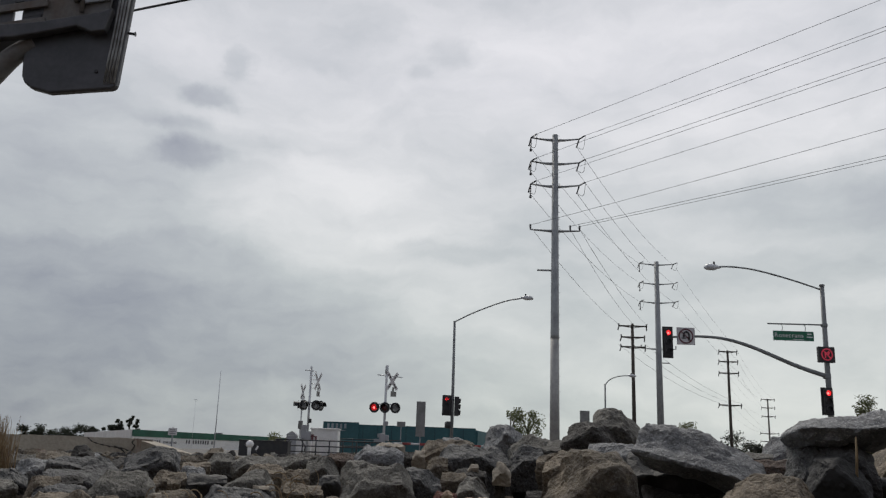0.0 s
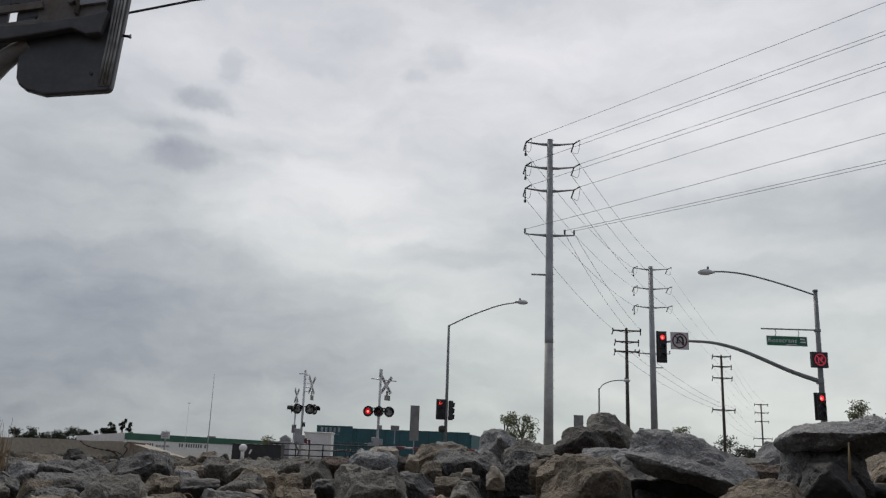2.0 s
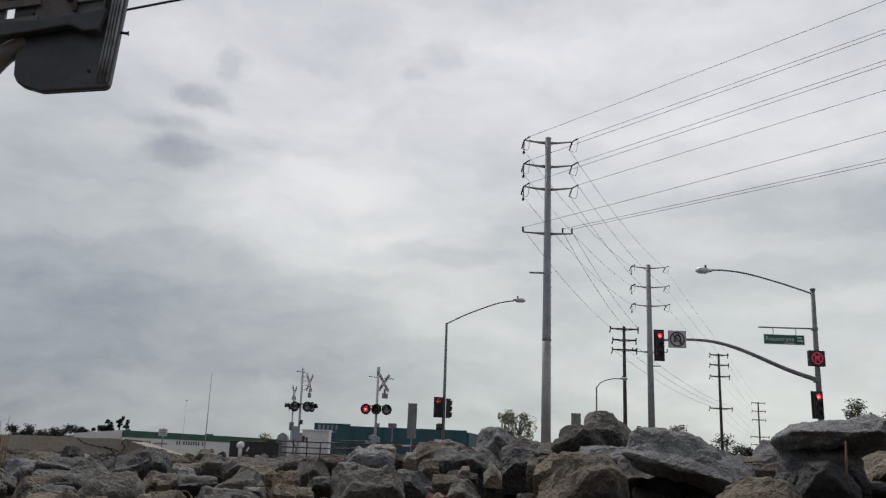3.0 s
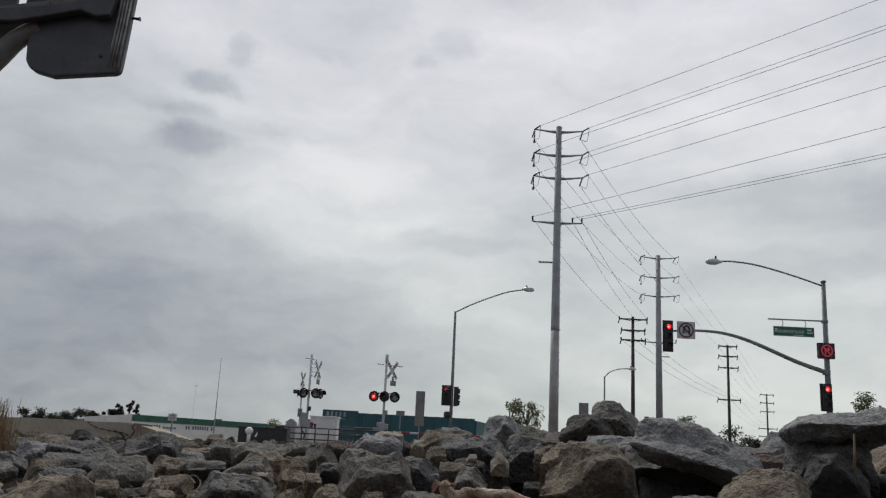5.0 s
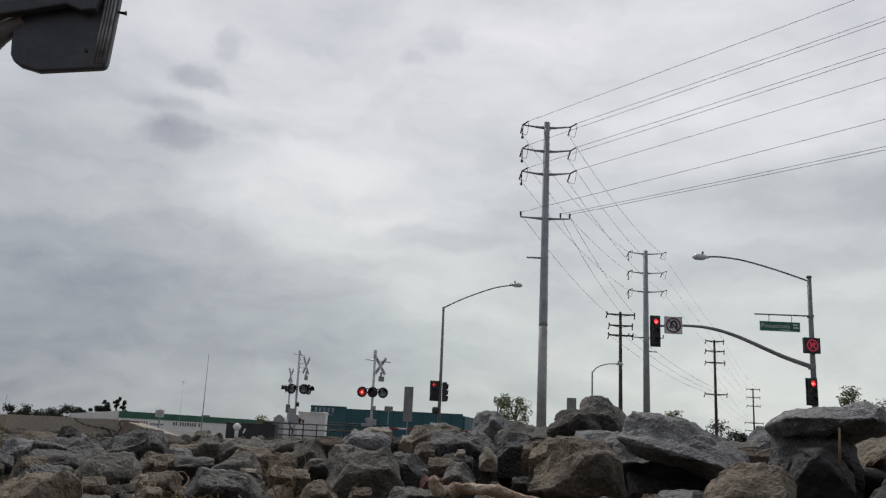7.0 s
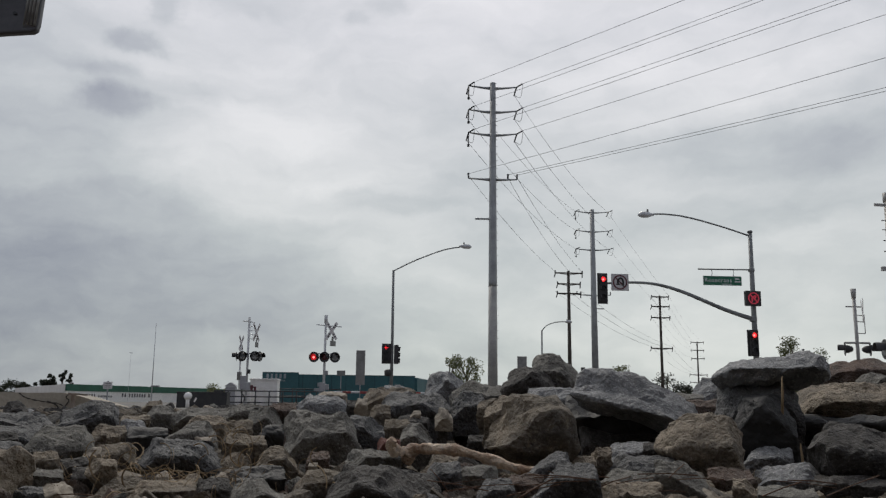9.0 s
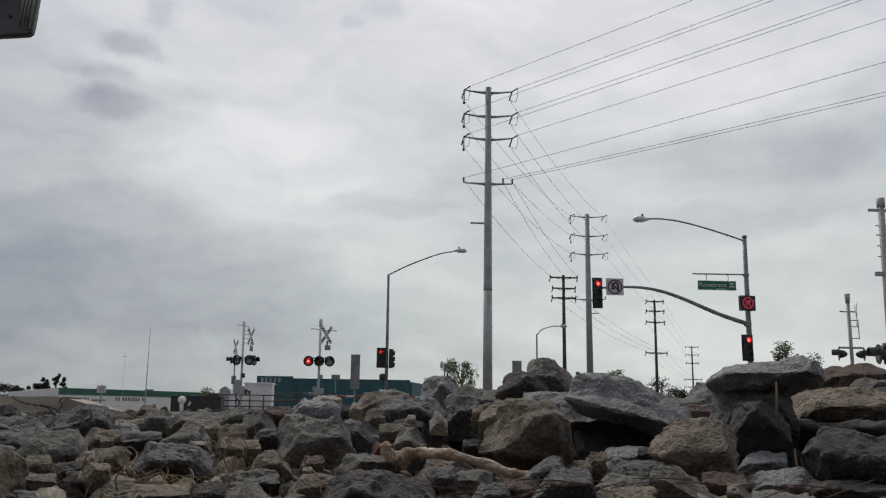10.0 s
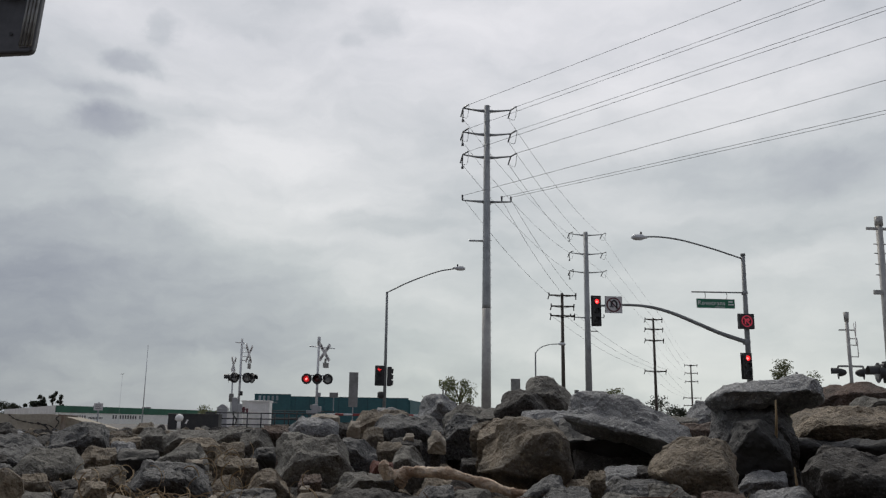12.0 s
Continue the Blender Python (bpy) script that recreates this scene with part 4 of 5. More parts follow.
def concrete_block():
    p = thing("concrete_wall", "low cracked tan concrete wall behind the stones", "wall")
    bm = bmesh.new()
    n = 40
    front, back = [], []
    for k in range(n + 1):
        x = -4.6 + 3.05 * k / n
        top = 0.350 if x < -2.12 else 0.350 - (x + 2.12) * 0.28
        top += 0.006 * noise.noise((x * 7, 0, 0)) + 0.004 * noise.noise((x * 23, 3, 0))
        for row, y in ((front, 6.0), (back, 6.3)):
            row.append((bm.verts.new((x, y + 0.03 * noise.noise((x * 3, y, 1)), -0.05)), bm.verts.new((x, y + 0.02 * noise.noise((x * 4, y, 5)), top))))
    for k in range(n):
        a, b, c, d = front[k], front[k + 1], back[k + 1], back[k]
        bm.faces.new((a[0], b[0], b[1], a[1]))
        bm.faces.new((a[1], b[1], c[1], d[1]))
        bm.faces.new((c[0], d[0], d[1], c[1]))
    part("slab", bm, CONCRETE, p)
    part("crack", tube(bend((-2.44, 5.985, 0.346), (-2.40, 5.985, 0.318), (-2.33, 5.985, 0.300), (-2.25, 5.985, 0.287), (-2.18, 5.985, 0.279), (-2.12, 5.985, 0.25), steps=5), [0.0034 + 0.0022 * math.sin(k * 2.1) for k in range(26)], 5), CRACK, p)
    part("crack", tube(bend((-2.11, 5.985, 0.345), (-2.13, 5.985, 0.32), (-2.11, 5.985, 0.30), (-2.13, 5.985, 0.26), steps=5), 0.004, 5), CRACK, p)
    part("crack", tube(bend((-2.25, 5.985, 0.295), (-2.20, 5.985, 0.275), (-2.17, 5.985, 0.25), steps=5), 0.005, 5), CRACK, p)
    part("rusty_stake", boxes((-2.075, 5.97, 0.15, 0.022, 0.03, 0.40), bevel=0.004), STAKE, p, "rust-brown steel stake")
    part("rusty_bar", bar_between((-2.11, 5.965, 0.345), (-1.98, 5.965, 0.338), 0.012, 0.012), STAKE, p)


concrete_block()


# ---- trees ----
def tree(x, y, height, wide, seed, mat, label, leaf=0.3, count=700, base=0.3, upright=1.0):
    rnd = random.Random(seed)
    p = thing("tree", label, "tree", x, y, group="trees")
    bm = tube([(0, 0, 0), (0.1, 0, height * 0.4), (0.15, 0.1, height * 0.8)], [height * 0.03, height * 0.02, height * 0.006], 8)
    hubs = []
    for k in range(11):
        a, zz = rnd.uniform(0, 6.28), rnd.uniform(base, 0.93)
        r = wide * 0.5 * rnd.uniform(0.35, 1.0) * (1 - 0.5 * abs(zz - 0.6) * upright)
        tip = Vector((r * math.cos(a), r * math.sin(a), height * zz))
        tube([(0.1, 0, height * zz * 0.6), tip * 0.6 + Vector((0, 0, height * zz * 0.33)), tip], [height * 0.012, height * 0.008, height * 0.003], 5, bm)
        hubs.append((tip, rnd.uniform(0.45, 1.0)))
    part("trunk", bm, BARK, p)
    verts, faces = [], []
    for k in range(count):
        hub, s = rnd.choice(hubs)
        c = hub + Vector([max(-1.5, min(1.5, rnd.gauss(0, g))) for g in (1, 1, 0.8)]) * wide * 0.16 * s
        u = Vector((rnd.gauss(0, 1), rnd.gauss(0, 1), rnd.gauss(0, 1))).normalized()
        v = u.orthogonal().normalized()
        l = leaf * rnd.uniform(0.6, 1.3)
        i = len(verts)
        verts += [c - u * l, c + v * l * 0.45, c + u * l, c - v * l * 0.45]
        faces.append((i, i + 1, i + 2, i + 3))
    me = bpy.data.meshes.new("crown")
    me.from_pydata(verts, [], faces)
    me.materials.append(mat)
    crown = new("crown", me)
    crown.parent = p


tree(8.9, 110, 6.6, 4.4, 1, LEAF, "loose green street tree behind the stones", 0.17, 1500, 0.12, 1.5)
tree(11.2, 111, 6.7, 4.2, 2, LEAF, "small green street tree beside another", 0.17, 1400, 0.12, 1.5)
tree(37.7, 130, 6.6, 3.8, 3, LEAF, "drooping green eucalyptus tree", 0.24, 1100)
tree(43.5, 140, 4.4, 3.0, 4, LEAF, "small round green tree by a warehouse", 0.25, 400)
tree(55.0, 160, 6.0, 6.4, 5, LEAF_DARK, "wide dark green tree by a warehouse", 0.3, 800)
tree(59.0, 162, 4.8, 4.0, 6, LEAF_DARK, "low dark green tree by a warehouse", 0.3, 500)
tree(30.3, 60, 5.5, 3.2, 7, LEAF, "sparse leafy tree behind the crossing", 0.12, 3200, 0.2)
tree(32.9, 61, 4.8, 2.4, 8, LEAF, "sparse small tree behind the crossing", 0.11, 1700, 0.2)
tree(-56.5, 300, 6.6, 7.0, 9, LEAF, "bushy green tree behind the cabinets", 0.45, 500)
for k, (tx, th, tw) in enumerate(((-176, 8.2, 8), (-170, 8.8, 8), (-164, 9.0, 7), (-158, 8.4, 6), (-152, 9.6, 4), (-147, 8.8, 4), (-150, 13.6, 3.6), (-144.5, 15.2, 3.4), (-141, 12.6, 3.4), (-184, 8.4, 9), (-192, 7.8, 7))):
    tree(tx, 400, th, tw, 20 + k, LEAF_DARK, "dark far tree above the warehouse roof", 0.5, 800, 0.3)


# ---- the grey box on its bracket ----
def slab_from(profile, y0, y1, bevel):
    """A solid with that outline in x and z, from y0 to y1."""
    bm = bmesh.new()
    f = bm.faces.new([bm.verts.new((x, y0, z)) for x, z in profile])
    up = bmesh.ops.extrude_face_region(bm, geom=[f])["geom"]
    bmesh.ops.translate(bm, verts=[g for g in up if isinstance(g, bmesh.types.BMVert)], vec=(0, y1 - y0, 0))
    bmesh.ops.recalc_face_normals(bm, faces=bm.faces)
    bmesh.ops.bevel(bm, geom=list(bm.edges), offset=bevel, segments=3, affect="EDGES", profile=0.5, clamp_overlap=True)
    return bm


def bracket_box():
    p = thing("equipment_box", "dark grey metal box with ribbed edge on bracket", "equipment box", -2.3, 3.1)
    part("post", tube([(0, 0, 0), (0, 0, 2.6)], 0.06, 14), BOX_METAL, p)
    # the outline in this thing's own space
    body = part("shell", slab_from(((0.640, 1.86), (0.632, 1.74), (0.638, 1.672), (0.652, 1.645), (0.680, 1.625), (0.754, 1.606), (0.992, 1.632), (1.006, 1.643), (1.010, 1.668), (1.028, 2.02), (1.036, 2.2), (0.66, 2.2)), -0.10, -0.065, 0.008), BOX_METAL, p)
    part("edge_strip", slab_from(((0.958, 1.648), (1.003, 1.652), (1.030, 2.15), (0.985, 2.15)), -0.103, -0.099, 0.001), BRACKET, body)
    for k in range(4):
        x = 0.962 + 0.0125 * k
        part("rib", tube([(x, -0.104, 1.655), (x + 0.008, -0.104, 1.8), (x + 0.025, -0.104, 2.15)], 0.0046, 6), RIB_METAL, body, "worn bright rib")
    part("screw", disc(0.925, -0.102, 1.700, 0.007, 0.008, 12), BLACK, body)
    part("knob", tube([(1.02, -0.08, 1.877), (1.043, -0.08, 1.874), (1.049, -0.08, 1.874)], [0.005, 0.006, 0.010], 10), BLACK, body)
    part("ledge", slab_from(((0.44, 1.80), (0.60, 1.808), (0.70, 1.830), (0.845, 1.866), (0.905, 1.842), (0.955, 1.852), (0.975, 1.95), (0.93, 1.93), (0.70, 1.880), (0.44, 1.85)), -0.15, -0.112, 0.006), BOX_METAL, p, "bent grey ledge plate")
    part("mounting_plate", slab_from(((0.69, 1.875), (0.955, 1.935), (0.97, 2.2), (0.69, 2.2)), -0.13, -0.115, 0.002), BRACKET, p, "rusty brown mounting plate")
    part("side_plate", slab_from(((0.40, 1.93), (0.70, 1.99), (0.70, 2.2), (0.40, 2.2)), -0.13, -0.115, 0.002), BOX_METAL, p)
    part("side_plate", slab_from(((0.40, 1.83), (0.70, 1.86), (0.70, 1.93), (0.62, 1.900), (0.62, 1.885), (0.585, 1.875), (0.40, 1.86)), -0.13, -0.115, 0.001), BOX_METAL, p)
    part("side_plate", slab_from(((0.62, 1.90), (0.70, 1.92), (0.70, 2.0), (0.62, 1.98)), -0.131, -0.116, 0.001), BOX_METAL, p)
    part("side_plate", slab_from(((0.40, 1.85), (0.585, 1.885), (0.585, 1.975), (0.40, 1.94)), -0.132, -0.117, 0.001), BOX_METAL, p)
    for z, x in ((1.945, 0.60), (1.868, 0.60)):
        part("slotted_channel", box(bmesh.new(), 0, 0, 0, 0.20, 0.014, 0.03, 0.002, pose(x + 0.02, -0.14, z, 0, -11, 0)), BRACKET, p, "slotted steel channel")
    for z in (2.06, 1.99):
        part("slotted_channel", box(bmesh.new(), 0, 0, 0, 0.10, 0.014, 0.03, 0.002, pose(0.91, -0.14, z, 0, -11, 0)), GALV, p, "slotted steel channel")
    part("upright_rib", tube([(0.852, -0.14, 1.93), (0.862, -0.14, 2.2)], 0.009, 8), BRACKET, p)
    part("bolt", tube([(0.826, -0.155, 1.985), (0.826, -0.13, 1.985)], 0.014, 6), BRACKET, p)
    part("bracket_arm", tube(bend((0.0, -0.08, 1.20), (0.36, -0.08, 1.50), (0.50, -0.08, 1.66), (0.58, -0.08, 1.76), (0.66, -0.08, 1.82)), [0.050 - 0.0005 * k for k in range(33)], 10), BRACKET, p, "curved rusty bracket arm")
    part("gusset", slab_from(((0.34, 1.84), (0.64, 1.84), (0.60, 1.765), (0.50, 1.665), (0.34, 1.50)), -0.075, -0.065, 0.002), BOX_METAL, p)
    part("clamp", boxes((0, -0.05, 1.22, 0.16, 0.26, 0.14), bevel=0.02), BOX_METAL, p)
    part("cable", tube([(0.85, 0.05, 1.93), (0.869, 0.3, 2.188), (1.158, 0.3, 2.265), (1.9, 0.4, 2.46), (9.0, 1.0, 4.3)], 0.0055, 8), BLACK, p, "black overhead cable")


bracket_box()


# ---- ballast stones ----
def cleave(bm, normal, offset):
    """Splits off what lies beyond the plane and closes the stone again."""
    geom = list(bm.verts) + list(bm.edges) + list(bm.faces)
    cut = bmesh.ops.bisect_plane(bm, geom=geom, dist=1e-5, plane_co=normal * offset, plane_no=normal, clear_outer=True)
    edges = [g for g in cut["geom_cut"] if isinstance(g, bmesh.types.BMEdge)]
    if edges:
        bmesh.ops.contextual_create(bm, geom=edges)


def stone_mesh(seed, sx, sy, sz, cuts, ridge=None, facets=(), chips=7, deep=0.60):
    """A crushed stone: a block split along flat cleavage planes, then chipped, with worn edges and a rough skin.
    ridge: height (-1 to 1) at which the upright front breaks into the sloping top; facets: (degrees, reach) of splits in x and z."""
    rnd = random.Random(seed)
    bm = bmesh.new()
    bmesh.ops.create_cube(bm, size=2)
    if ridge is not None:
        ridge = min(max(ridge, -0.7), 0.88)
        lean = rnd.uniform(-0.10, 0.10)
        n = Vector((lean, -(1 - ridge), 1.35)).normalized()
        cleave(bm, n, n.dot(Vector((0, -1, ridge))))
        n = Vector((rnd.uniform(-0.2, 0.2), -1, -0.32)).normalized()
        cleave(bm, n, n.dot(Vector((0, -1, ridge))))
        s = rnd.choice((-1, 1))
        n = Vector((s * rnd.uniform(0.5, 0.9), -1, rnd.uniform(-0.1, 0.35))).normalized()
        cleave(bm, n, n.dot(Vector((s * rnd.uniform(0.5, 0.85), -1, ridge))))
    for degrees, reach in facets:
        n = Vector((math.cos(radians(degrees)), rnd.uniform(-0.45, -0.1), math.sin(radians(degrees))))
        cleave(bm, n.normalized(), (reach + n.y * 0.25) / n.length)
    for k in range(chips):
        n = Vector((rnd.gauss(0, 1), rnd.gauss(0, 1) - (0.4 if ridge is not None else 0), rnd.gauss(0, 1))).normalized()
        far = max(v.co.dot(n) for v in bm.verts)
        cleave(bm, n, far * (rnd.uniform(0.88, 0.97) if ridge is not None else rnd.uniform(deep, 0.88)))
    size = (sx / 2, sy / 2, sz / 2)
    for v in bm.verts:
        narrow = 1 - 0.16 * max(v.co.y, 0) if ridge is not None else 1
        v.co = Vector((v.co.x * size[0] * narrow, v.co.y * size[1], v.co.z * size[2]))
    bmesh.ops.remove_doubles(bm, verts=bm.verts, dist=min(size) * 0.04)
    bmesh.ops.recalc_face_normals(bm, faces=bm.faces)
    mean = (sx + sy + sz) / 3
    if cuts:
        bmesh.ops.bevel(bm, geom=list(bm.edges), offset=mean * 0.028, segments=1, affect="EDGES", profile=0.5, clamp_overlap=True)
        bmesh.ops.triangulate(bm, faces=bm.faces)
        for k in range(cuts):
            long = [e for e in bm.edges if e.calc_length() > mean * (0.16 if k == 0 else 0.08)]
            bmesh.ops.subdivide_edges(bm, edges=long, cuts=1 + (k == 0), use_grid_fill=True)
            bmesh.ops.triangulate(bm, faces=bm.faces)
        bm.normal_update()
        off = Vector((seed * 1.7, seed * 0.6, 0))
        moved = []
        for v in bm.verts:
            q = v.co / mean + off
            warp = q + 0.25 * noise.noise_vector(q * 2.2)
            ledge = noise.noise(warp * 2.1) * 3.2
            ledge = (math.floor(ledge) + min((ledge - math.floor(ledge)) * 3.5, 1.0)) * 0.026
            chip = noise.noise(q * 1.5) * 0.055 + ledge + abs(noise.noise(warp * 4.5)) * 0.050 + noise.noise(q * 10) * 0.022 + noise.noise(q * 21) * 0.012
            moved.append(v.co + v.normal * (chip - 0.02) * mean)
        for v, c in zip(bm.verts, moved):
            v.co = c
    else:
        bmesh.ops.triangulate(bm, faces=bm.faces)
    me = bpy.data.meshes.new("stone")
    bm.to_mesh(me)
    bm.free()
    if cuts > 1:
        me.polygons.foreach_set("use_smooth", [True] * len(me.polygons))
        me.set_sharp_from_angle(angle=radians(26))
    return me


STONE_LABELS = {
    "grey": "rough angular grey ballast stone", "slab": "pale grey speckled angular ballast stone", "blue": "dark blue-grey angular ballast stone",
    "brown": "brownish grey angular ballast stone", "tan": "tan rough angular ballast stone", "rust": "rusty brown pitted ballast stone",
    "dark": "dark brown angular ballast stone", "pale": "small cream-coloured smooth stone", "brick": "small brick-red stone chip",
    "black": "black ballast stone coloured as the shade of gaps",
}


def rock(kind, x, y, z, sx, sy, sz, seed, ridge=0.3, facets=()):
    me = stone_mesh(seed, sx, sy, sz, 3 if sx > 0.04 and seed < 900 else 2, ridge, facets, 6 if sx > 0.04 else 4)
    me.materials.append(STONE[kind])
    ob = new("ballast_stone", me)
    ob.matrix_basis = pose(x, y, z, 0, 0, -math.degrees(math.atan2(x, y)))
    HEROES.append((x, y, z, sx, sz))
    tagged(ob, STONE_LABELS[kind], "stone", "ballast stones")
    foot, bed = z - sz * 0.5, ground_height(x, y)
    if foot - bed > 0.006 and seed < 900:
        # it lies on another stone further in
        high = foot - bed + sz * 0.5 + 0.012
        rock("dark", x, y + sy * 0.5, foot + sz * 0.3 - high / 2, sx * 0.6, sy * 0.7, high, seed + 1000)


HEROES = []
rock("slab", 0.376, 0.800, 0.336, 0.109, 0.078, 0.029, 100, 0.03, ((163, 0.82), (127, 0.77), (-156, 1.17), (12, 1.03), (-47, 0.84)))
rock("blue", 0.362, 0.800, 0.278, 0.081, 0.058, 0.093, 101, 0.83, ((156, 1.02), (111, 1.07), (52, 1.15)))
# three near-black stones stand for the shaded hollows below these rocks
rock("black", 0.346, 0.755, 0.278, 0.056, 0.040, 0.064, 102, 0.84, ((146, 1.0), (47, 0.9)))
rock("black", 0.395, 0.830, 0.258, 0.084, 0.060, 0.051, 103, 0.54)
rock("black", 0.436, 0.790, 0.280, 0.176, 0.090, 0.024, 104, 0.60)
rock("tan", 0.480, 0.840, 0.307, 0.142, 0.090, 0.043, 105, -0.00, ((161, 0.73), (125, 0.81), (40, 0.78)))
rock("dark", 0.359, 0.620, 0.255, 0.087, 0.062, 0.063, 106, 0.80, ((136, 1.06), (72, 0.86), (-161, 0.84)))
rock("rust", 0.702, 1.200, 0.313, 0.110, 0.079, 0.108, 107, 0.77, ((129, 1.13),))
rock("grey", 0.670, 1.100, 0.308, 0.067, 0.049, 0.078, 108, 0.77, ((123, 1.01),))
rock("tan", 0.256, 0.670, 0.258, 0.073, 0.053, 0.069, 109, 0.32, ((136, 0.96), (28, 0.98), (-127, 0.43)))
rock("rust", 0.386, 1.000, 0.283, 0.045, 0.033, 0.052, 110, 0.65)
rock("slab", 0.633, 1.600, 0.310, 0.078, 0.056, 0.089, 111, 0.59, ((126, 0.75),))
rock("grey", 0.496, 1.350, 0.291, 0.052, 0.037, 0.059, 112, 0.74)
rock("slab", 0.338, 0.730, 0.246, 0.041, 0.029, 0.039, 113, 0.58, ((135, 1.06),))
rock("slab", 0.305, 0.630, 0.240, 0.052, 0.037, 0.035, 114, 0.43, ((136, 0.99), (40, 1.02)))
rock("grey", 0.204, 0.575, 0.243, 0.035, 0.025, 0.040, 115, 0.52, ((58, 0.72),))
rock("rust", 0.257, 0.620, 0.239, 0.033, 0.024, 0.032, 116, 0.62)
rock("tan", 0.251, 0.580, 0.240, 0.020, 0.014, 0.023, 117, 0.53, ((50, 0.64),))
rock("dark", 0.343, 0.600, 0.237, 0.067, 0.048, 0.028, 118, 0.77)
rock("grey", 0.270, 0.560, 0.235, 0.037, 0.026, 0.025, 119, 0.64)
rock("slab", 0.240, 0.800, 0.302, 0.124, 0.089, 0.055, 120, -0.43, ((35, 0.58), (-127, 0.45), (165, 1.08)))
# fills the cavity under the speckled slab, its shade put into the colour
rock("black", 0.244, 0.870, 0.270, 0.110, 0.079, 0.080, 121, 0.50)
rock("brown", 0.118, 0.690, 0.265, 0.074, 0.054, 0.083, 122, 0.74, ((136, 0.75), (51, 1.2), (-102, 0.24)))
rock("tan", 0.113, 0.780, 0.285, 0.040, 0.029, 0.046, 123, 0.51, ((109, 0.8),))
rock("dark", 0.177, 1.000, 0.307, 0.066, 0.047, 0.076, 124, 0.68, ((116, 0.95), (44, 0.93)))
rock("grey", 0.212, 1.030, 0.327, 0.060, 0.043, 0.069, 125, 0.38, ((119, 1.02), (47, 0.8)))
rock("slab", 0.186, 0.920, 0.285, 0.059, 0.042, 0.067, 126, 0.84, ((106, 0.92),))
rock("slab", 0.115, 1.500, 0.307, 0.082, 0.059, 0.094, 127, 0.69, ((139, 0.95), (55, 0.9)))
rock("grey", 0.125, 1.050, 0.279, 0.077, 0.056, 0.089, 128, 0.80, ((114, 1.07),))
rock("blue", 0.100, 1.000, 0.289, 0.045, 0.033, 0.052, 129, 0.35, ((137, 0.71),))
rock("brown", 0.129, 0.950, 0.282, 0.041, 0.029, 0.047, 130, 0.52)
rock("pale", 0.063, 0.860, 0.285, 0.019, 0.014, 0.022, 131, 0.07, ((140, 0.7), (36, 0.85)))
rock("blue", 0.122, 0.600, 0.246, 0.038, 0.027, 0.043, 132, 0.61, ((117, 0.83), (37, 0.93)))
rock("blue", 0.124, 0.565, 0.242, 0.042, 0.030, 0.039, 133, 0.61, ((142, 0.88),))
rock("tan", 0.155, 0.660, 0.249, 0.022, 0.016, 0.025, 134, 0.69, ((119, 0.79),))
rock("tan", 0.176, 0.680, 0.257, 0.018, 0.013, 0.021, 135, 0.32, ((146, 0.84),))
rock("slab", 0.214, 0.730, 0.247, 0.039, 0.028, 0.045, 136, 0.66, ((126, 1.12),))
rock("dark", 0.228, 0.710, 0.261, 0.016, 0.012, 0.019, 137, 0.37)
rock("blue", 0.204, 0.660, 0.242, 0.050, 0.036, 0.039, 138, 0.52, ((138, 1.01),))
rock("grey", 0.177, 0.600, 0.239, 0.049, 0.036, 0.033, 139, 0.62, ((137, 0.99),))
rock("tan", 0.158, 0.555, 0.237, 0.048, 0.034, 0.029, 140, 0.60, ((133, 0.95),))
rock("blue", 0.045, 0.610, 0.244, 0.026, 0.019, 0.030, 141, 0.65, ((127, 0.94),))
rock("grey", 0.069, 0.615, 0.240, 0.033, 0.024, 0.034, 142, 0.69, ((140, 1.06), (45, 1.16)))
rock("blue", 0.076, 0.570, 0.238, 0.023, 0.017, 0.027, 143, 0.59, ((131, 0.9),))
rock("rust", 0.098, 0.580, 0.239, 0.025, 0.018, 0.029, 144, 0.60)
rock("dark", 0.090, 0.800, 0.261, 0.019, 0.014, 0.022, 145, 0.49)
rock("slab", -0.073, 1.100, 0.273, 0.069, 0.049, 0.079, 146, 0.66, ((136, 1.09), (49, 1.13)))
rock("pale", -0.066, 1.125, 0.288, 0.047, 0.034, 0.054, 147, 0.83, ((120, 1.03),))
rock("grey", -0.052, 0.760, 0.258, 0.072, 0.052, 0.069, 148, 0.47, ((148, 1.0), (104, 1.0), (35, 1.05)))
rock("grey", -0.128, 0.970, 0.273, 0.040, 0.029, 0.046, 149, 0.49, ((125, 0.92), (44, 0.81)))
# shade of a small hollow, put into the stone's colour
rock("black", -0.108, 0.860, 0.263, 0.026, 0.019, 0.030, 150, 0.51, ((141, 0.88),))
rock("blue", -0.012, 0.790, 0.269, 0.035, 0.025, 0.040, 151, 0.49, ((51, 0.77),))
rock("dark", -0.031, 1.030, 0.292, 0.019, 0.015, 0.025, 152, 0.28)
rock("pale", -0.023, 1.000, 0.296, 0.016, 0.012, 0.020, 153, 0.28, ((151, 0.85),))
rock("blue", 0.034, 1.000, 0.271, 0.093, 0.067, 0.080, 154, 0.72, ((133, 1.04), (53, 1.19)))
rock("brown", 0.012, 1.300, 0.281, 0.081, 0.059, 0.086, 155, 0.74, ((122, 1.08),))
rock("slab", 0.030, 1.500, 0.305, 0.048, 0.034, 0.055, 156, 0.77, ((74, 0.91),))
rock("brown", -0.001, 0.920, 0.284, 0.025, 0.018, 0.029, 157, 0.41, ((142, 0.84),))
rock("pale", 0.036, 0.900, 0.286, 0.013, 0.009, 0.015, 158, 0.47, ((145, 0.76),))
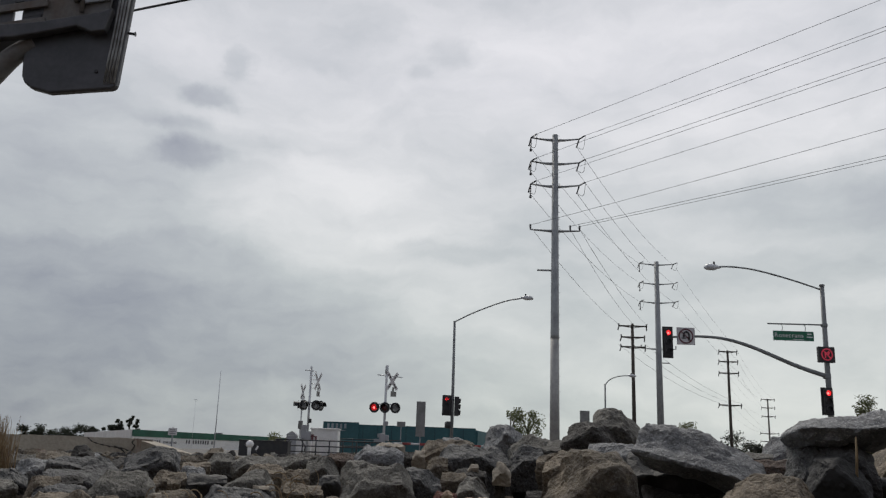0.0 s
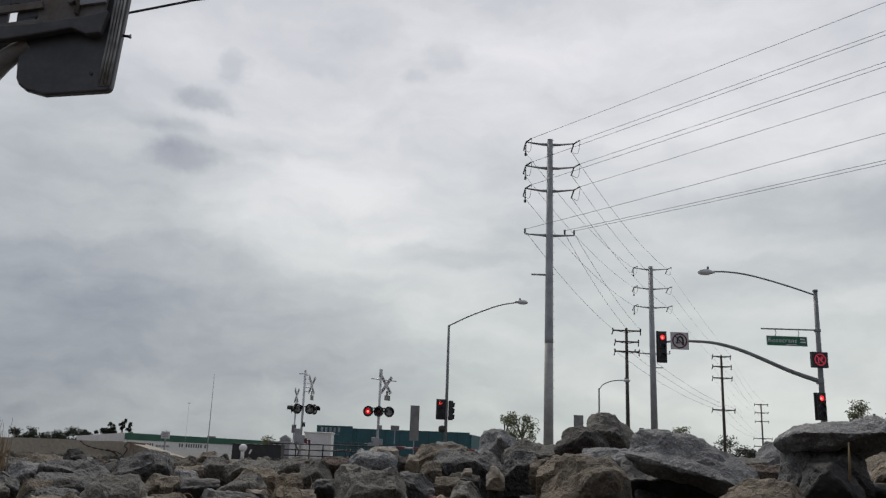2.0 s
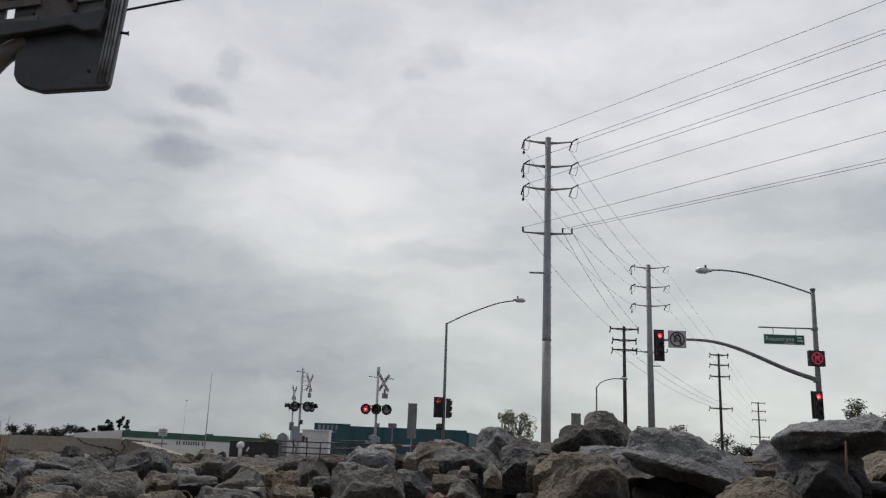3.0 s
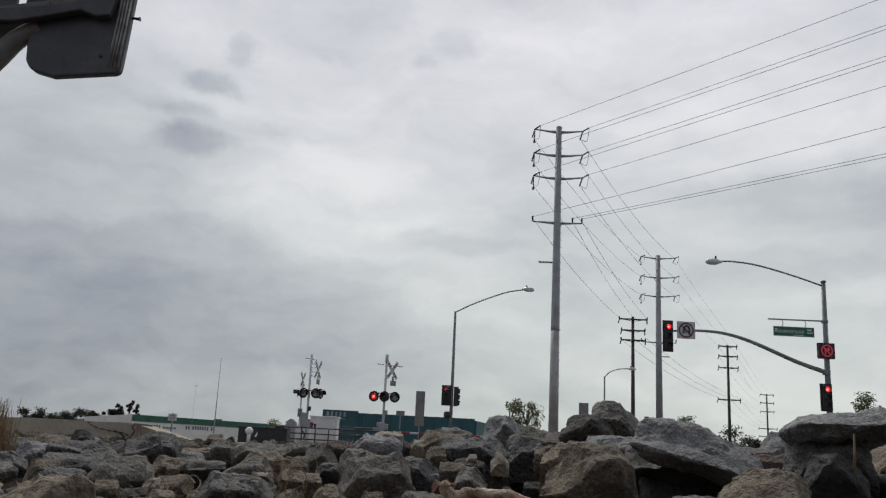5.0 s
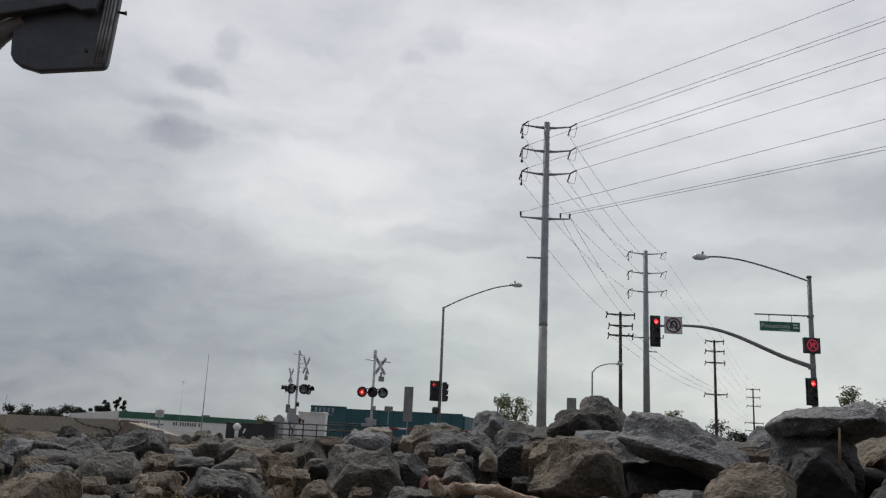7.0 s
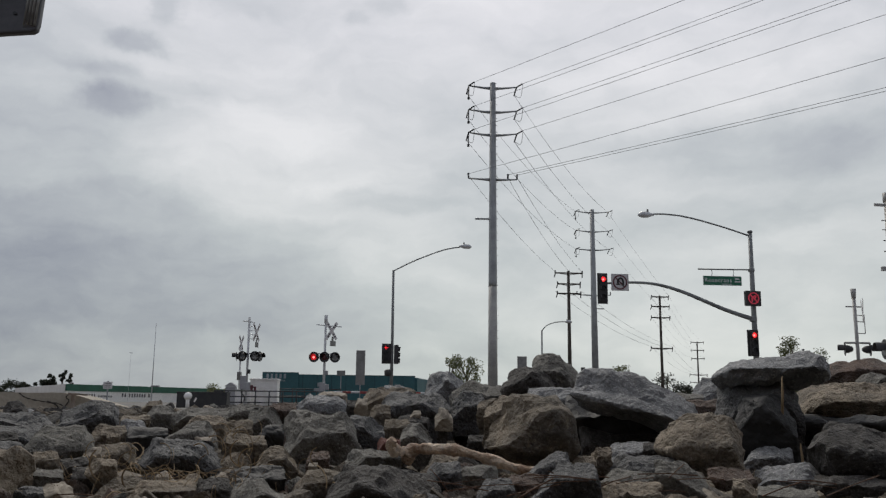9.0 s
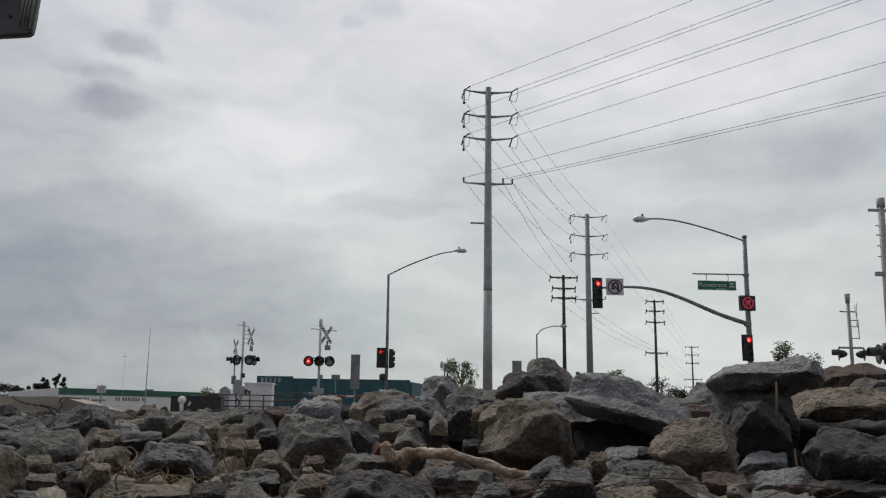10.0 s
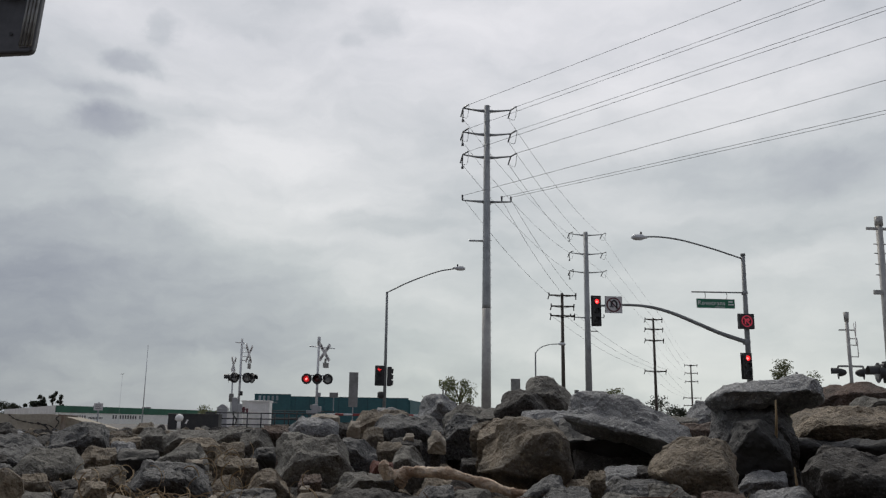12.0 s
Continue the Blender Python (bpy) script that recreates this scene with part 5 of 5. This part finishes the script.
rock("grey", 0.033, 0.780, 0.262, 0.036, 0.026, 0.041, 159, 0.49, ((132, 0.92), (47, 0.73)))
rock("brick", 0.007, 0.735, 0.259, 0.020, 0.015, 0.023, 160, 0.72, ((147, 0.98),))
rock("brown", 0.016, 0.860, 0.270, 0.025, 0.018, 0.029, 161, 0.47)
rock("dark", 0.031, 0.900, 0.262, 0.044, 0.032, 0.050, 162, 0.77, ((129, 1.0),))
rock("grey", -0.008, 0.660, 0.244, 0.047, 0.034, 0.043, 163, 0.79, ((136, 1.0),))
rock("dark", 0.002, 0.570, 0.240, 0.084, 0.060, 0.036, 164, 0.59, ((158, 0.89), (38, 0.7)))
rock("brown", -0.043, 0.600, 0.238, 0.032, 0.023, 0.032, 165, 0.58, ((138, 0.92),))
rock("rust", -0.049, 0.690, 0.251, 0.019, 0.014, 0.022, 166, 0.49, ((134, 0.99),))
rock("pale", -0.050, 0.655, 0.252, 0.007, 0.005, 0.008, 167, 0.39)
rock("brown", -0.082, 0.700, 0.244, 0.034, 0.024, 0.039, 168, 0.64, ((133, 0.98), (48, 0.9)))
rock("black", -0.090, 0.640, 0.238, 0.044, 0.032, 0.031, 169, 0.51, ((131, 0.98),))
rock("grey", -0.076, 0.565, 0.236, 0.038, 0.027, 0.029, 170, 0.48, ((134, 0.89), (50, 0.72)))
rock("rust", -0.112, 1.000, 0.282, 0.030, 0.021, 0.034, 171, 0.49)
rock("grey", -0.187, 1.150, 0.272, 0.043, 0.031, 0.050, 172, 0.62, ((125, 0.96),))
rock("brown", -0.134, 0.820, 0.268, 0.026, 0.019, 0.030, 173, 0.44, ((141, 0.85),))
rock("brown", -0.119, 0.780, 0.251, 0.035, 0.025, 0.040, 174, 0.63)
rock("blue", -0.360, 1.100, 0.263, 0.074, 0.053, 0.072, 175, 0.56, ((117, 0.8), (106, 0.86), (36, 1.13)))
rock("dark", -0.698, 1.700, 0.267, 0.051, 0.037, 0.059, 176, 0.60, ((144, 0.92), (53, 0.92)))
rock("brown", -0.441, 1.700, 0.278, 0.039, 0.028, 0.044, 177, 0.56, ((131, 0.97),))
rock("grey", -0.311, 1.250, 0.263, 0.054, 0.039, 0.062, 178, 0.61, ((121, 0.94), (42, 1.0)))
rock("blue", -0.454, 1.120, 0.254, 0.087, 0.063, 0.056, 179, 0.72, ((55, 0.96),))
rock("blue", -0.389, 0.960, 0.249, 0.085, 0.061, 0.048, 180, 0.51, ((39, 0.91),))
rock("grey", -0.293, 0.800, 0.250, 0.074, 0.053, 0.052, 181, 0.26, ((141, 0.71), (31, 1.02), (-46, 0.51)))
rock("slab", -0.266, 0.950, 0.256, 0.039, 0.028, 0.044, 182, 0.49, ((138, 0.95), (45, 0.99)))
# dark beneath the pale neighbour, shade put into the colour
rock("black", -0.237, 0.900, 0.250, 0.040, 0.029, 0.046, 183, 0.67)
rock("grey", -0.199, 0.900, 0.252, 0.068, 0.049, 0.053, 184, 0.50, ((122, 0.65), (32, 1.04)))
rock("blue", -0.166, 0.730, 0.246, 0.072, 0.051, 0.045, 185, 0.42, ((151, 0.97), (35, 1.02), (-127, 0.49)))
rock("pale", -0.172, 0.850, 0.256, 0.018, 0.013, 0.021, 186, 0.65, ((133, 0.92),))
rock("tan", -0.194, 0.620, 0.247, 0.022, 0.016, 0.025, 187, 0.73, ((135, 0.88), (-127, 0.46)))
rock("brown", -0.219, 0.730, 0.244, 0.039, 0.028, 0.041, 188, 0.62, ((127, 1.0), (42, 1.06)))
rock("pale", -0.227, 0.700, 0.255, 0.015, 0.011, 0.017, 189, 0.52, ((121, 0.63),))
rock("dark", -0.235, 0.680, 0.243, 0.025, 0.018, 0.028, 190, 0.58, ((132, 0.97),))
rock("tan", -0.247, 0.620, 0.245, 0.014, 0.010, 0.017, 191, 0.40, ((138, 0.81),))
rock("pale", -0.209, 0.580, 0.235, 0.025, 0.018, 0.024, 192, 0.56, ((127, 0.86), (50, 0.95)))
rock("grey", -0.288, 0.700, 0.240, 0.032, 0.023, 0.033, 193, 0.63, ((62, 0.9),))
rock("grey", -0.237, 0.640, 0.237, 0.024, 0.017, 0.027, 194, 0.75)
rock("blue", -0.222, 0.570, 0.235, 0.018, 0.013, 0.021, 195, 0.62, ((139, 0.91),))
rock("brown", -0.142, 0.580, 0.235, 0.044, 0.032, 0.026, 196, 0.67, ((148, 0.98),))
rock("dark", -0.110, 0.580, 0.236, 0.025, 0.018, 0.028, 197, 0.57, ((145, 0.99),))
rock("dark", -0.211, 0.635, 0.243, 0.015, 0.012, 0.020, 198, 0.28)
rock("brown", -0.283, 0.920, 0.254, 0.037, 0.026, 0.042, 199, 0.56, ((132, 0.94),))
rock("tan", -0.265, 0.880, 0.260, 0.013, 0.009, 0.015, 200, 0.61)
rock("grey", -0.247, 1.200, 0.260, 0.070, 0.051, 0.060, 201, 0.70, ((128, 1.08),))
rock("tan", -0.200, 1.000, 0.255, 0.051, 0.037, 0.056, 202, 0.73, ((125, 0.97),))
rock("brown", -0.320, 1.150, 0.261, 0.035, 0.025, 0.040, 203, 0.69)
rock("brown", -0.247, 0.660, 0.251, 0.019, 0.014, 0.022, 204, 0.50)
rock("grey", -0.642, 1.300, 0.253, 0.076, 0.055, 0.054, 205, 0.64)
rock("slab", -0.508, 1.100, 0.252, 0.050, 0.036, 0.052, 206, 0.55, ((138, 0.97),))
rock("brown", -0.671, 1.500, 0.255, 0.058, 0.042, 0.058, 207, 0.68, ((129, 0.99),))
rock("blue", -0.469, 0.950, 0.247, 0.048, 0.034, 0.043, 208, 0.56, ((52, 0.92),))
rock("tan", -0.384, 0.850, 0.249, 0.032, 0.023, 0.037, 209, 0.59, ((142, 0.94),))
rock("blue", -0.347, 0.800, 0.243, 0.049, 0.035, 0.037, 210, 0.64, ((142, 0.99),))
rock("dark", -0.389, 0.920, 0.249, 0.031, 0.022, 0.035, 211, 0.61)
rock("grey", -0.441, 0.860, 0.244, 0.052, 0.037, 0.038, 212, 0.55)


def scattered_stones():
    rnd = random.Random(7)
    kinds = ["grey", "blue", "brown", "dark", "brown", "tan", "brown", "grey", "rust", "slab", "blue", "dark", "brown", "tan", "tan", "blue", "brown", "rust"]
    bases, chips = [], []
    for k, kind in enumerate(kinds):
        for store, size, cuts, pts in ((bases, 0.054, 2, 12), (chips, 0.014, 0, 8)):
            if store is chips:
                kind = ("brown", "tan", "rust", "brown", "tan", "grey", "pale", "brown", "tan")[k % 9]
            me = stone_mesh(500 + k, size, size * rnd.uniform(0.65, 1.0), size * rnd.uniform(0.45, 0.8), cuts, chips=pts)
            me.materials.append(STONE[kind])
            store.append((kind, me))
    single, rest = 0, []
    rough = []
    for k, kind in enumerate(kinds):
        me = stone_mesh(700 + k, 0.056, 0.046, 0.036, 0, chips=9)
        rough.append((kind, me))
    for k in range(9000):
        # the same ballast beside and behind the camera, and on the added bank
        x, y = rnd.uniform(-4.5, 4.5), rnd.uniform(-2.2, 4.2)
        if math.hypot(x, y) < 0.45 or (y > 0 and abs(math.atan2(x, y) - 0.04) < 0.62):
            continue
        kind, me = rnd.choice(rough)
        s = rnd.uniform(0.6, 1.7)
        m = pose(x, y, ground_height(x, y) + 0.012 * s, rnd.uniform(-40, 40), rnd.uniform(-40, 40), rnd.uniform(0, 360)) @ Matrix.Scale(s, 4)
        co = np.empty(len(me.vertices) * 3)
        me.vertices.foreach_get("co", co)
        rest.append((kind, co.reshape(-1, 3) @ np.array(m.to_3x3()).T + np.array(m.translation), me))
    for k in range(13000):
        small = k >= 5000
        u = (k - 5000) / 8000 if small else k / 5000
        d = 0.50 + (1.1 * u if small else 4.6 * u ** 1.35)
        a = rnd.uniform(-0.60, 0.68)
        x, y = d * math.sin(a), d * math.cos(a)
        s = rnd.choice((0.5, 0.8, 1.0, 1.3, 1.8, 2.3)) * rnd.uniform(0.7, 1.2) if small else rnd.uniform(0.32, 1.2) if d < 1.2 else rnd.uniform(0.6, 1.35)
        ok = True
        for hx, hy, hz, hw, hh in HEROES:
            near = abs(x - hx) < hw * 0.42 and abs(y - hy) < hw * (0.25 if small else 0.4)
            hides = y < hy and abs(x / y - hx / hy) < hw * 0.5 / hy and ground_height(x, y) + (0.012 if small else 0.034) * s > 0.30 + (hz - hh * (0.05 if small else 0.3) - 0.30) * y / hy
            if near or hides:
                ok = False
                break
        if not ok:
            if small:
                continue
            s *= 0.4
        kind, me = rnd.choice(chips if small else bases)
        z = ground_height(x, y) + (0.004 + rnd.uniform(0, 0.008) if small else 0.014 * s)
        m = pose(x, y, z, rnd.uniform(-40, 40), rnd.uniform(-40, 40), rnd.uniform(0, 360)) @ Matrix.Scale(s, 4)
        if single < 220 and ok and not small:
            single += 1
            ob = new("ballast_stone", me)
            ob.matrix_basis = m
            tagged(ob, STONE_LABELS[kind], "stone", "ballast stones")
        else:
            co = np.empty(len(me.vertices) * 3)
            me.vertices.foreach_get("co", co)
            rest.append((kind, co.reshape(-1, 3) @ np.array(m.to_3x3()).T + np.array(m.translation), me))
    for kind in STONE:
        vs, fs, n = [], [], 0
        for k, co, me in rest:
            if k == kind:
                idx = np.empty(len(me.polygons) * 3, dtype=int)
                me.polygons.foreach_get("vertices", idx)
                fs.append(idx.reshape(-1, 3) + n)
                vs.append(co)
                n += len(co)
        if n:
            me = bpy.data.meshes.new("ballast")
            me.from_pydata(np.concatenate(vs).tolist(), [], np.concatenate(fs).tolist())
            me.materials.append(STONE[kind])
            tagged(new("ballast", me), "loose " + STONE_LABELS[kind].replace(" stone", "") + " stones on the track bed", "ballast", kind="stuff")


scattered_stones()


# ---- twig, dry grass ----
def twig_and_grass():
    tw = thing("twig", "short peeled pale dead twig among stones", "twig")
    part("stem", tube(bend((0.018, 0.662, 0.258), (0.025, 0.66, 0.2655), (0.042, 0.658, 0.2665), (0.062, 0.655, 0.265), (0.09, 0.65, 0.257), (0.106, 0.645, 0.2525), (0.121, 0.64, 0.251)), [0.0048 + 0.0016 * noise.noise((k * 0.21, 0, 4)) + 0.0012 * noise.noise((k * 0.7, 2, 4)) - 0.00003 * k + (0.0025 if k < 6 else 0) for k in range(49)], 12), TWIG, tw)
    part("knot", tube(bend((0.014, 0.655, 0.262), (0.008, 0.650, 0.270), (0.010, 0.648, 0.274), steps=4), [0.006 - 0.0004 * k for k in range(9)], 8), TWIG, tw)
    part("twiglet", tube(bend((0.05, 0.64, 0.256), (0.058, 0.62, 0.248), (0.085, 0.60, 0.244), steps=4), 0.0018, 6), TWIG, tw)
    rnd = random.Random(3)
    tuft = thing("grass_tuft", "dry straw-coloured upright grass tuft", "grass", -0.637, 1.22, ground_height(-0.637, 1.22) - 0.01)
    bm = bmesh.new()
    for k in range(420):
        a, lean = rnd.uniform(0, 6.28), rnd.uniform(0.002, 0.020)
        bx, by = rnd.gauss(0, 0.014), rnd.gauss(0, 0.014)
        h = rnd.uniform(0.05, 0.118)
        tube([(bx, by, 0), (bx + lean * 0.4 * math.cos(a), by + lean * 0.4 * math.sin(a), h * 0.6), (bx + lean * math.cos(a), by + lean * math.sin(a), h)], [0.0008, 0.0006, 0.0002], 4, bm)
    tagged(part("straw", bm, STRAW, tuft), kind="stuff")
    bm = bmesh.new()
    for cx, cy, n, spread in ((-0.235, 0.66, 26, 0.025), (-0.19, 0.68, 10, 0.02), (-0.14, 0.64, 26, 0.035), (-0.17, 0.86, 20, 0.02), (-0.26, 0.70, 10, 0.02), (-0.1, 0.62, 18, 0.03), (0.12, 0.62, 8, 0.05)):
        for k in range(n):
            x, y = cx + rnd.gauss(0, spread), cy + rnd.gauss(0, spread)
            z = ground_height(x, y) + rnd.uniform(0.006, 0.018)
            l, a, up = rnd.uniform(0.006, 0.024), rnd.uniform(0, 6.28), rnd.uniform(0.0, 0.014)
            dx, dy = l * math.cos(a), l * math.sin(a)
            tube(bend((x - dx, y - dy, z - 0.004), (x - dx * 0.3 + rnd.gauss(0, 0.004), y - dy * 0.3, z + up), (x + dx * 0.5 + rnd.gauss(0, 0.005), y + dy * 0.5, z + up * rnd.uniform(0.2, 1.2)), (x + dx, y + dy, z + rnd.uniform(-0.006, 0.008)), steps=3), rnd.uniform(0.00018, 0.00045), 4, bm)
    tagged(part("dry_roots", bm, STRAW), "tangled dry straw and rootlets between stones", "dry grass", kind="stuff")
    for foot, tip in (((0.358, 0.742, 0.294), (0.360, 0.742, 0.328)), ((0.353, 0.700, 0.240), (0.352, 0.700, 0.271))):
        stalk = thing("dry_stalk", "short upright dry grass stalk before stones", "grass", group="dry stalks")
        part("stem", tube([foot, [(p + q) / 2 + 0.001 for p, q in zip(foot, tip)], tip], [0.0013, 0.0011, 0.0006], 6), STRAW, stalk)
    bm = bmesh.new()
    for cx, cy, cz, spread in ((-0.185, 0.655, 0.256, 0.014), (-0.132, 0.635, 0.250, 0.018), (-0.133, 0.780, 0.268, 0.014), (-0.106, 0.700, 0.260, 0.014), (-0.157, 0.600, 0.247, 0.02), (-0.214, 0.665, 0.255, 0.014), (-0.043, 0.595, 0.247, 0.012)):
        for k in range(9):
            a, r = rnd.uniform(0, 6.28), rnd.uniform(0.006, 0.016)
            x, y, z = cx + rnd.gauss(0, spread), cy + rnd.gauss(0, 0.012), cz + rnd.gauss(0, 0.006)
            turn = rnd.uniform(1.2, 3.6)
            pts = [(x + 0.7 * r * math.cos(a + turn * j / 7), y + 0.0015 * j, z + 0.8 * r * math.sin(a + turn * j / 7)) for j in range(8)]
            tube(bend(*pts, steps=2), rnd.uniform(0.00022, 0.00055), 4, bm)
    tagged(part("dry_roots", bm, STRAW), "curled dry rootlets hanging between stones", "dry grass", kind="stuff")
    bm = bmesh.new()
    for cx, cy, cz in ((0.083, 0.548, 0.247), (0.124, 0.548, 0.250), (0.160, 0.560, 0.251), (0.082, 0.585, 0.249), (0.185, 0.545, 0.252), (0.267, 0.560, 0.250), (-0.191, 0.545, 0.240)):
        for k in range(4):
            l, a = rnd.uniform(0.010, 0.024), rnd.gauss(0.25, 0.45)
            x, y, z = cx + rnd.gauss(0, 0.018), cy + rnd.gauss(0, 0.008), cz + rnd.gauss(0, 0.003)
            tube([(x - l * math.cos(a), y, z - l * 0.45 * math.sin(a)), (x, y - 0.002, z + 0.001), (x + l * math.cos(a), y, z + l * 0.45 * math.sin(a))], rnd.uniform(0.0003, 0.0006), 4, bm)
    tagged(part("dead_needles", bm, NEEDLE), "red-brown dead needles lying across stones", "needles", kind="stuff")


twig_and_grass()


# ---- what moves: the two crossing lamps turn bright and dark by turns ----
def motions():
    start, period, on = 0.29, 1.0, 0.45
    for side, offset in (("middle", start), ("left", start + on)):
        for lamp, x, y, z, facing in FLASHERS[side]:
            angle = 180 if side == "middle" else 0
            rows = [(0.0, pose(x, y, z, 0, 0, facing + angle))]
            turns = sorted([k + start for k in range(12)] + [k + start + on for k in range(12)])
            for t in turns:
                for step in range(4):
                    rows.append((t + step / 30, pose(x, y, z, 0, 0, facing + angle + 60 * step)))
                angle += 180
            rows.append((12.0, pose(x, y, z, 0, 0, facing + angle)))
            walk(lamp, rows)


motions()
